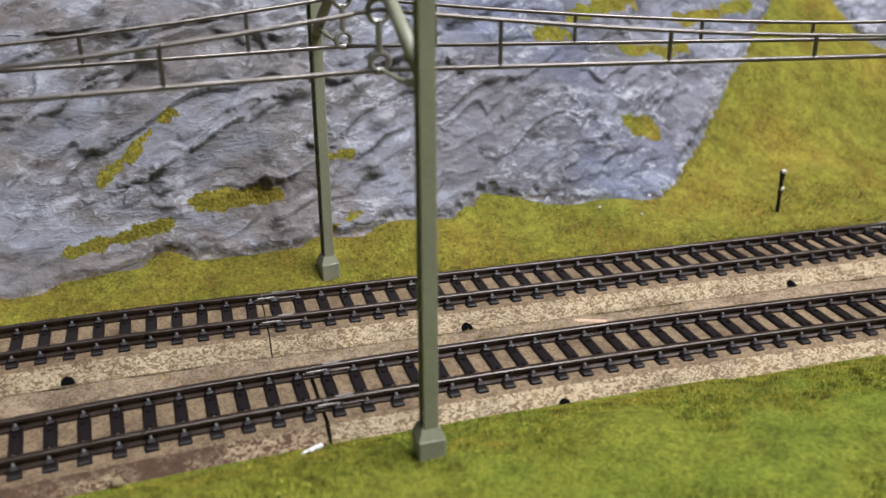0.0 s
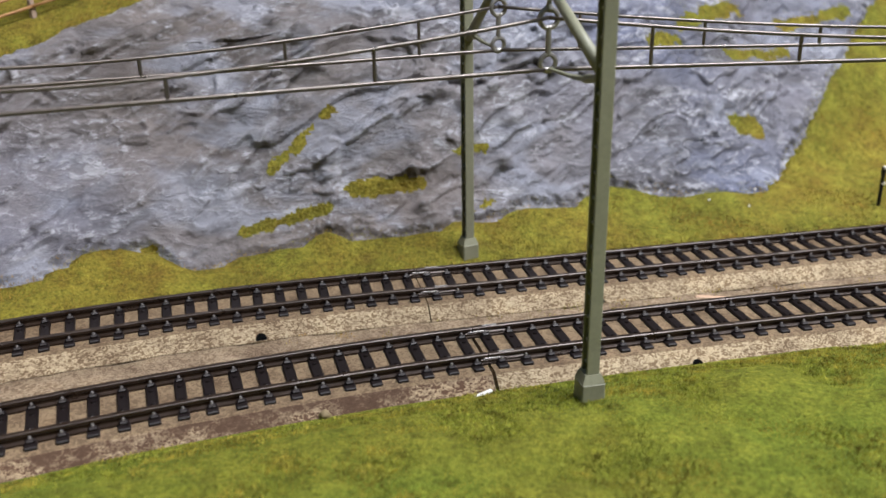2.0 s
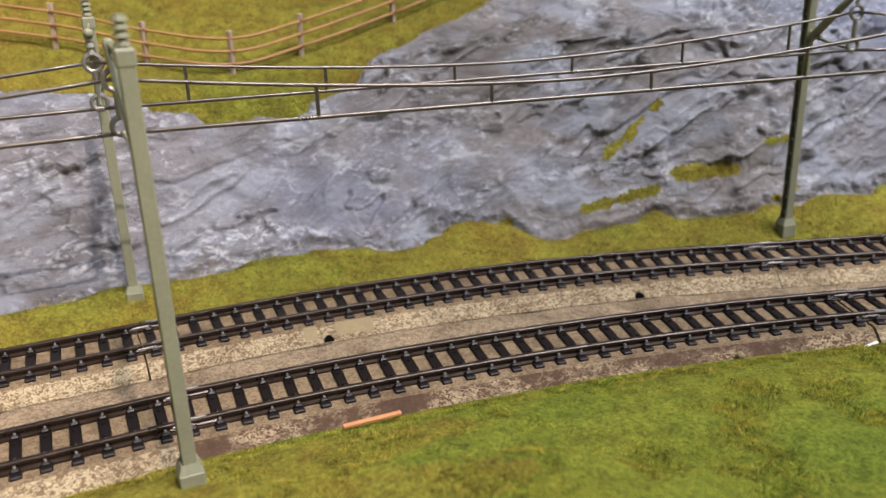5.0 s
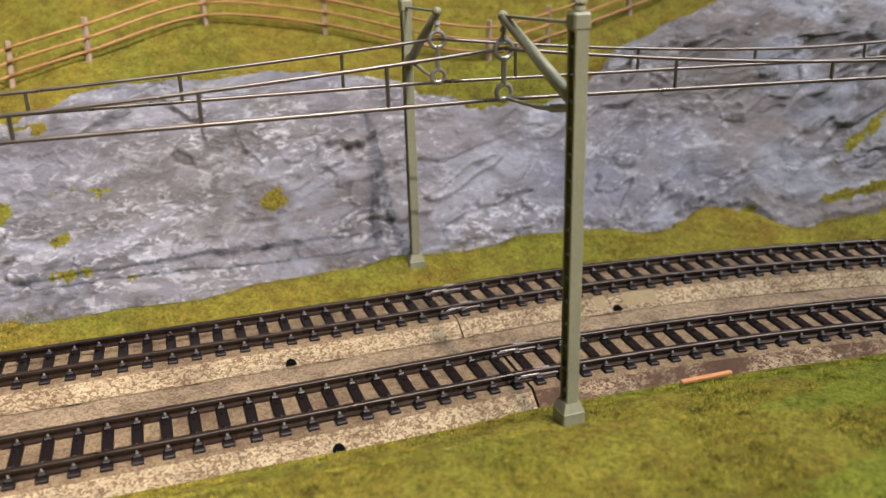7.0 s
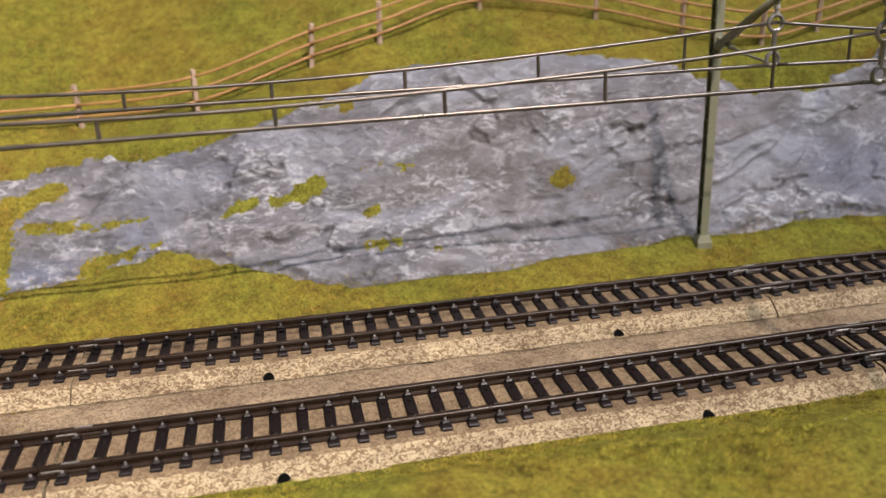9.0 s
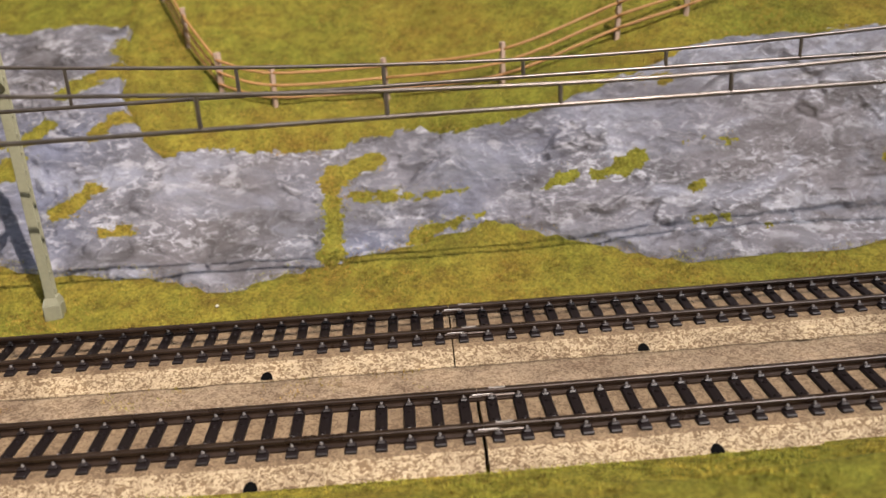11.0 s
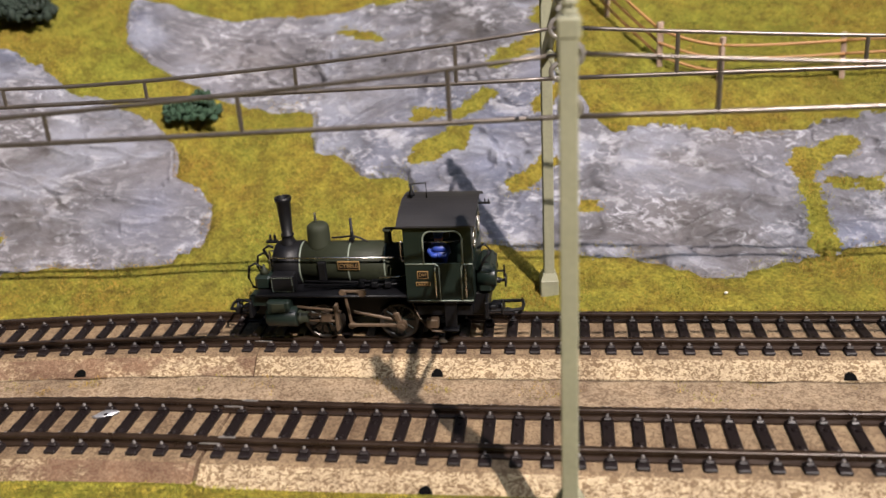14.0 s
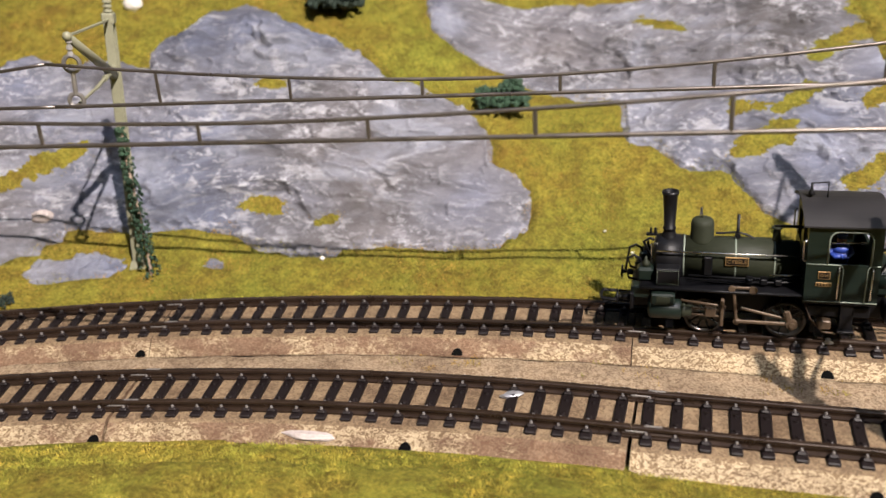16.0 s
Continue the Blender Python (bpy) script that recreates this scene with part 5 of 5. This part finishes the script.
def fence(posts, label):
    base = empty("fence", pose(0, 0, 0), label, "fence", "field fences")
    feet = []
    for s, w in posts:
        x, y = sheet_point(s, w)
        z = lie(s, w)
        feet.append(Vector((x, y, z)))
        bm = bmesh.new()
        tilt = Matrix.Translation((x, y, z)) @ Matrix.Rotation(random.uniform(-.06, .06), 4, "X") @ Matrix.Rotation(random.uniform(-.06, .06), 4, "Y") @ Matrix.Rotation(random.uniform(0, 1.5), 4, "Z")
        add_box(bm, (.0021, .0021, .0205), (0, 0, .0082), tilt, .0003)
        part("fence_post", bm, WOOD, base)
    for i in range(len(feet) - 1):
        before, a, b, after = feet[max(i - 1, 0)], feet[i], feet[i + 1], feet[min(i + 2, len(feet) - 1)]
        for k, up in enumerate((.0045, .0098, .0152)):
            pts = []
            for j in range(9):
                t = j / 8
                p = .5 * ((2 * a) + (b - before) * t + (2 * before - 5 * a + 4 * b - after) * t * t + (3 * a - before - 3 * b + after) * t ** 3)
                pts.append(p + Vector((0, 0, up)) + Vector((math.sin(radians(31.8)) * -.0 + .0006, -.0013, 0)))
            bm = bmesh.new()
            add_tube(bm, pts, .00062, 6)
            part("fence_rail", bm, BAND, base, smooth=True)
    return base


fence(FENCE, "model field fence of grey posts and orange-brown rails")
fence(AWAY, "model fence of grey posts and brown rails running uphill")


def clump(name, s, w, radius, count, mat, label, squash=.7, seed=1):
    """A bush of many small foam leaves."""
    rng = random.Random(seed)
    x, y = sheet_point(s, w)
    z = lie(s, w)
    base = empty(name, pose(x, y, z), label, "bush")
    bm = bmesh.new()
    for k in range(5):
        a = rng.uniform(0, 6.28)
        add_tube(bm, [(0, 0, -.001), (radius * .3 * math.cos(a), radius * .3 * math.sin(a), radius * .3), (radius * .4 * math.cos(a), radius * .4 * math.sin(a), radius * .45)], radius * .05, 5)
    part("stems", bm, WOOD, base)
    bm = bmesh.new()
    for _ in range(count):
        d = Vector((rng.gauss(0, 1), rng.gauss(0, 1), rng.gauss(0, 1))).normalized()
        rr = radius * rng.uniform(.45, 1.0) * (1 + .25 * math.sin(3 * d.x + 5 * d.y))
        p = Vector((d.x * rr, d.y * rr, abs(d.z) * rr * squash + radius * .18))
        m = Matrix.Translation(p) @ Euler((rng.uniform(0, 6), rng.uniform(0, 6), rng.uniform(0, 6))).to_matrix().to_4x4()
        bmesh.ops.create_icosphere(bm, subdivisions=1, radius=radius * rng.uniform(.09, .18), matrix=m @ Matrix.Diagonal((1, .8, .5, 1)))
    part("foliage", bm, mat, base)
    return base


clump("bush", .349, .1235, .0125, 520, LEAF, "small dark green foam bush on the bank", seed=3)
clump("bush", .413, .163, .0150, 520, DARKLEAF, "blackish green foam bush high on the bank", seed=4)
clump("bush", .524, .034, .0050, 130, DARKLEAF, "small dark green foam bush beside the track", seed=5)


def ivy():
    """Ivy that climbs the last mast."""
    rng = random.Random(8)
    x, y = -.9350, -.2230
    base = empty("climbing_ivy", pose(x, y, .0052), "dark green foam ivy climbing along a mast", "ivy")
    bm = bmesh.new()
    add_tube(bm, [(0, 0, -.001), (.0006, .0004, .02), (0, 0, .045), (.0004, 0, .06)], .0006, 5)
    part("stem", bm, WOOD, base)
    bm = bmesh.new()
    for _ in range(520):
        u = rng.random() ** .8
        r = .0042 * (1 - .55 * u) * math.sqrt(rng.random())
        a = rng.uniform(0, 6.28)
        p = Vector((r * math.cos(a), r * math.sin(a), .061 * u))
        m = Matrix.Translation(p) @ Euler((rng.uniform(0, 6), rng.uniform(0, 6), 0)).to_matrix().to_4x4()
        bmesh.ops.create_icosphere(bm, subdivisions=1, radius=rng.uniform(.0005, .0011), matrix=m @ Matrix.Diagonal((1, .8, .5, 1)))
    part("leaves", bm, LEAF, base)


ivy()

# ---- small loose things ----
STICK = plain("orange_wood_stick", (0.45, 0.19, 0.07), 0.6, 0, 0.25)
STONE = plain("grey_pebble", (0.20, 0.19, 0.17), 0.8, 0, 0.25, 900, .0003)
FOIL = plain("crumpled_silver_foil", (0.36, 0.36, 0.38), 0.4, 0.6, 0.2, 600, .0003)
SMEAR = plain("greyish_plaster_smear", (0.40, 0.35, 0.33), 0.8, 0, 0.3, 900, .0003)
TWIG = plain("pinkish_wood_splinter", (0.50, 0.33, 0.22), 0.7, 0, 0.25)


def lump(name, track, s, v, z, size, mat, label, category, seed=0, turn=0):
    bm = bmesh.new()
    bmesh.ops.create_icosphere(bm, subdivisions=2, radius=1.0)
    for q in bm.verts:
        q.co *= 1 + .35 * noise.noise(q.co * 1.3 + Vector((seed * 3.7, 0, 0)))
    bmesh.ops.scale(bm, vec=size, verts=bm.verts)
    ob = finish(bm, name, mat)
    x, y, h = track.at(s, v)
    ob.matrix_world = pose(x, y, z, 0, 0, math.degrees(h) + turn)
    return tagged(ob, label, category)


def stick(track, s, v, z, long, thick, turn, mat, label):
    bm = bmesh.new()
    add_box(bm, (long, thick, thick * .8), (0, 0, 0), bevel=thick * .2)
    ob = finish(bm, "stick", mat)
    x, y, h = track.at(s, v)
    ob.matrix_world = pose(x, y, z, 0, 0, math.degrees(h) + turn)
    return tagged(ob, label, "stick")


stick(FRONT, -.301, .0245, .0058, .0170, .0015, 4, STICK, "orange wooden stick lying in the meadow grass")
stick(FRONT, -.4660, .0212, .0032, .0060, .0012, 25, PLASTER, "short white plastic chip beside the track joint")
stick(BACK, -.490, .0245, .0012, .0105, .0018, -20, TWIG, "pinkish wood splinter between the two tracks")
lump("pebble", FRONT, -.422, .0186, .0030, (.0015, .0012, .0014), FILLER, "tan crumb stuck to the side of the track bed", "pebble", 2)
lump("foil_scrap", FRONT, .244, -.0042, .0063, (.0034, .0016, .0007), FOIL, "crumpled silver foil scrap between the rails", "scrap", 4, 30)
lump("plaster_crumb", FRONT, .299, .0166, .0030, (.0090, .0020, .0011), SMEAR, "white plaster smear on the edge of the bed", "plaster", 5, -6)
lump("plaster_crumb", BACK, .240, .0086, .0078, (.0022, .0012, .0010), PLASTER, "white plaster crumb lying on the rail", "plaster", 6)
lump("plaster_crumb", FRONT, .372, .0275, .0035, (.0014, .0012, .0012), PLASTER, "white plaster crumb in the meadow grass", "plaster", 7)
stick(FRONT, .375, .031, .0050, .0060, .0008, 60, STONE, "thin grey splinter in the meadow grass")
lump("plaster_crumb", FRONT, -.213, .046, .0128, (.0007, .0006, .0006), PLASTER, "white plaster crumb on the meadow hump", "plaster", 8)
lump("plaster_crumb", BACK, .413, -.043, .0085, (.0010, .0009, .0008), PLASTER, "white plaster stone in the grass below the rock", "plaster", 9)
for k, (s, w) in enumerate(((-.545, .040), (-.555, .052), (-.53, .047), (.31, .062), (.30, .050), (.15, .030))):
    lump("plaster_crumb", PLAN, s, -w, lie(s, w) + .0012, (.0006, .0005, .0005), PLASTER, "white plaster crumb in the bank grass", "plaster", 20 + k)

lump("plaster_lump", PLAN, .493, -.170, lie(.493, .170) + .003, (.0048, .0030, .0040), PLASTER, "white plaster lump in the grass above the rock", "plaster", 11)
lump("plaster_lump", PLAN, .517, -.072, lie(.517, .072) + .003, (.0042, .0030, .0026), SMEAR, "pale plaster lump on the ledge of the rock", "plaster", 12)



def bed_patch(track, s0, s1, label):
    """A smear of filler over the printed stones of the bed's side."""
    bm = bmesh.new()
    rows = []
    ss = np.linspace(s0, s1, 12)
    for s in ss:
        edge = .0006 * noise.noise((s * 500, 3, 0))
        row = []
        for v, z in ((.0142, .00540), (.0148, .00495), (.0165 + edge, .00360 - .8 * edge), (.0182 + edge, .00225 - .8 * edge)):
            x, y, _ = track.at(float(s), v)
            row.append(bm.verts.new((x, y, z + (.00004 if s in (ss[0], ss[-1]) else .00014))))
        rows.append(row)
    for a, b in zip(rows, rows[1:]):
        for k in range(3):
            bm.faces.new((a[k], a[k + 1], b[k + 1], b[k]))
    return tagged(finish(bm, "bed_patch", FILLER, smooth=True), label, "filler")


bed_patch(BACK, -.2232, -.2365, "smooth tan filler smeared over the bed beside the drain hole")
bed_patch(BACK, -.2165, -.2120, "smooth tan filler smeared over the bed beside the drain hole")


def plastic_strip():
    bm = bmesh.new()
    add_box(bm, (.0020, .0005, .008), (0, 0, .0005), bevel=.0001)
    x, y, h = FRONT.at(-.499, .0985)
    ob = finish(bm, "plastic_strip", PLASTER)
    ob.matrix_world = pose(x, y, float(front_height(-.499, .0985)), 0, -8, math.degrees(h))
    return tagged(ob, "short white plastic strip standing in the meadow grass", "strip")


plastic_strip()


def signal_post():
    x, y = sheet_point(-.604, .034)
    base = empty("signal_post", pose(x, y, lie(-.604, .034)), "small black and white signal post beside the track", "signal post")
    bm = bmesh.new()
    add_cyl(bm, (0, 0, -.001), (0, 0, .016), .0008, seg=8)
    part("post", bm, BLACK, base)
    bm = bmesh.new()
    add_box(bm, (.0020, .0012, .0036), (0, 0, .0152), bevel=.0003)
    part("head", bm, BLACK, base)
    for z in (.0095, .0166):
        bm = bmesh.new()
        add_box(bm, (.0016, .0016, .0012), (.0005, 0, z), bevel=.0002)
        part("white_band", bm, PLASTER, base)


signal_post()

# ---- grass fibres ----
def ragged(s):
    """Fibres stray over the edge of the grass."""
    return .0011 * np.random.default_rng(21).standard_normal(len(s))


def front_of_track(s, w):
    return np.interp(s, *FRONT_W) - w > .0199 + .003 * np.sin(s * 90) * np.sin(s * 37)


blades("meadow_grass", 340000, (-.70, -.14), (-.18, -.066), .0010, "short bright green static grass fibres on the front meadow", 1,
       lambda s, w: front_of_track(s, w) & (s < -.21 + .03 * np.sin(w * 150) + .02 * lattice(s * 60, w * 60, 4)), BLADES)
blades("meadow_grass", 420000, (-.28, .62), (-.17, -.066), .0010, "short yellow-green static grass fibres on the front meadow", 3,
       lambda s, w: front_of_track(s, w) & (s > -.21 + .03 * np.sin(w * 150) + .02 * lattice(s * 60, w * 60, 4)), YELLOW)
blades("bank_grass", 620000, (-.76, .60), (.018, .23), .0012, "short olive static grass fibres on the bank by the rock", 2,
       lambda s, w: ((rock_parts(s, w)[0] + wavy(s, w) < .0022 + ragged(s)) | (rock_parts(s, w)[1] + .7 * wavy(s, w) < .0004 + ragged(s))) & (w > np.interp(s, *BACK_W) + .0175), BANK)


def tufts(count):
    """Thin green tufts on the sand between the tracks."""
    rng = np.random.default_rng(5)
    spots = [(-.56, .030, .35), (-.50, .030, .5), (-.45, .022, .55), (-.41, .016, .5), (-.36, .018, .45), (.085, .010, .4), (.115, .012, .4), (.16, .014, .4), (.21, .010, .4), (.25, .014, .5),
             (.30, .012, .35), (.36, .016, .5)]

    def keep(s, w):
        mid = (np.interp(s, *FRONT_W) + .018 + np.interp(s, *BACK_W) - .018) / 2
        clump = lattice(s * 260, w * 260, 9)
        ok = np.zeros(len(s), bool)
        for a, half, share in spots:
            ok |= (np.abs(s - a) < half) & (np.abs(w - mid - .0015) < .0055) & (clump > .15) & (rng.random(len(s)) < share)
        return ok

    blades("strip_tufts", count, (-.6, .45), (-.045, -.005), .0012, "thin green tufts on the sandy strip", 6, keep, BANK)


tufts(110000)
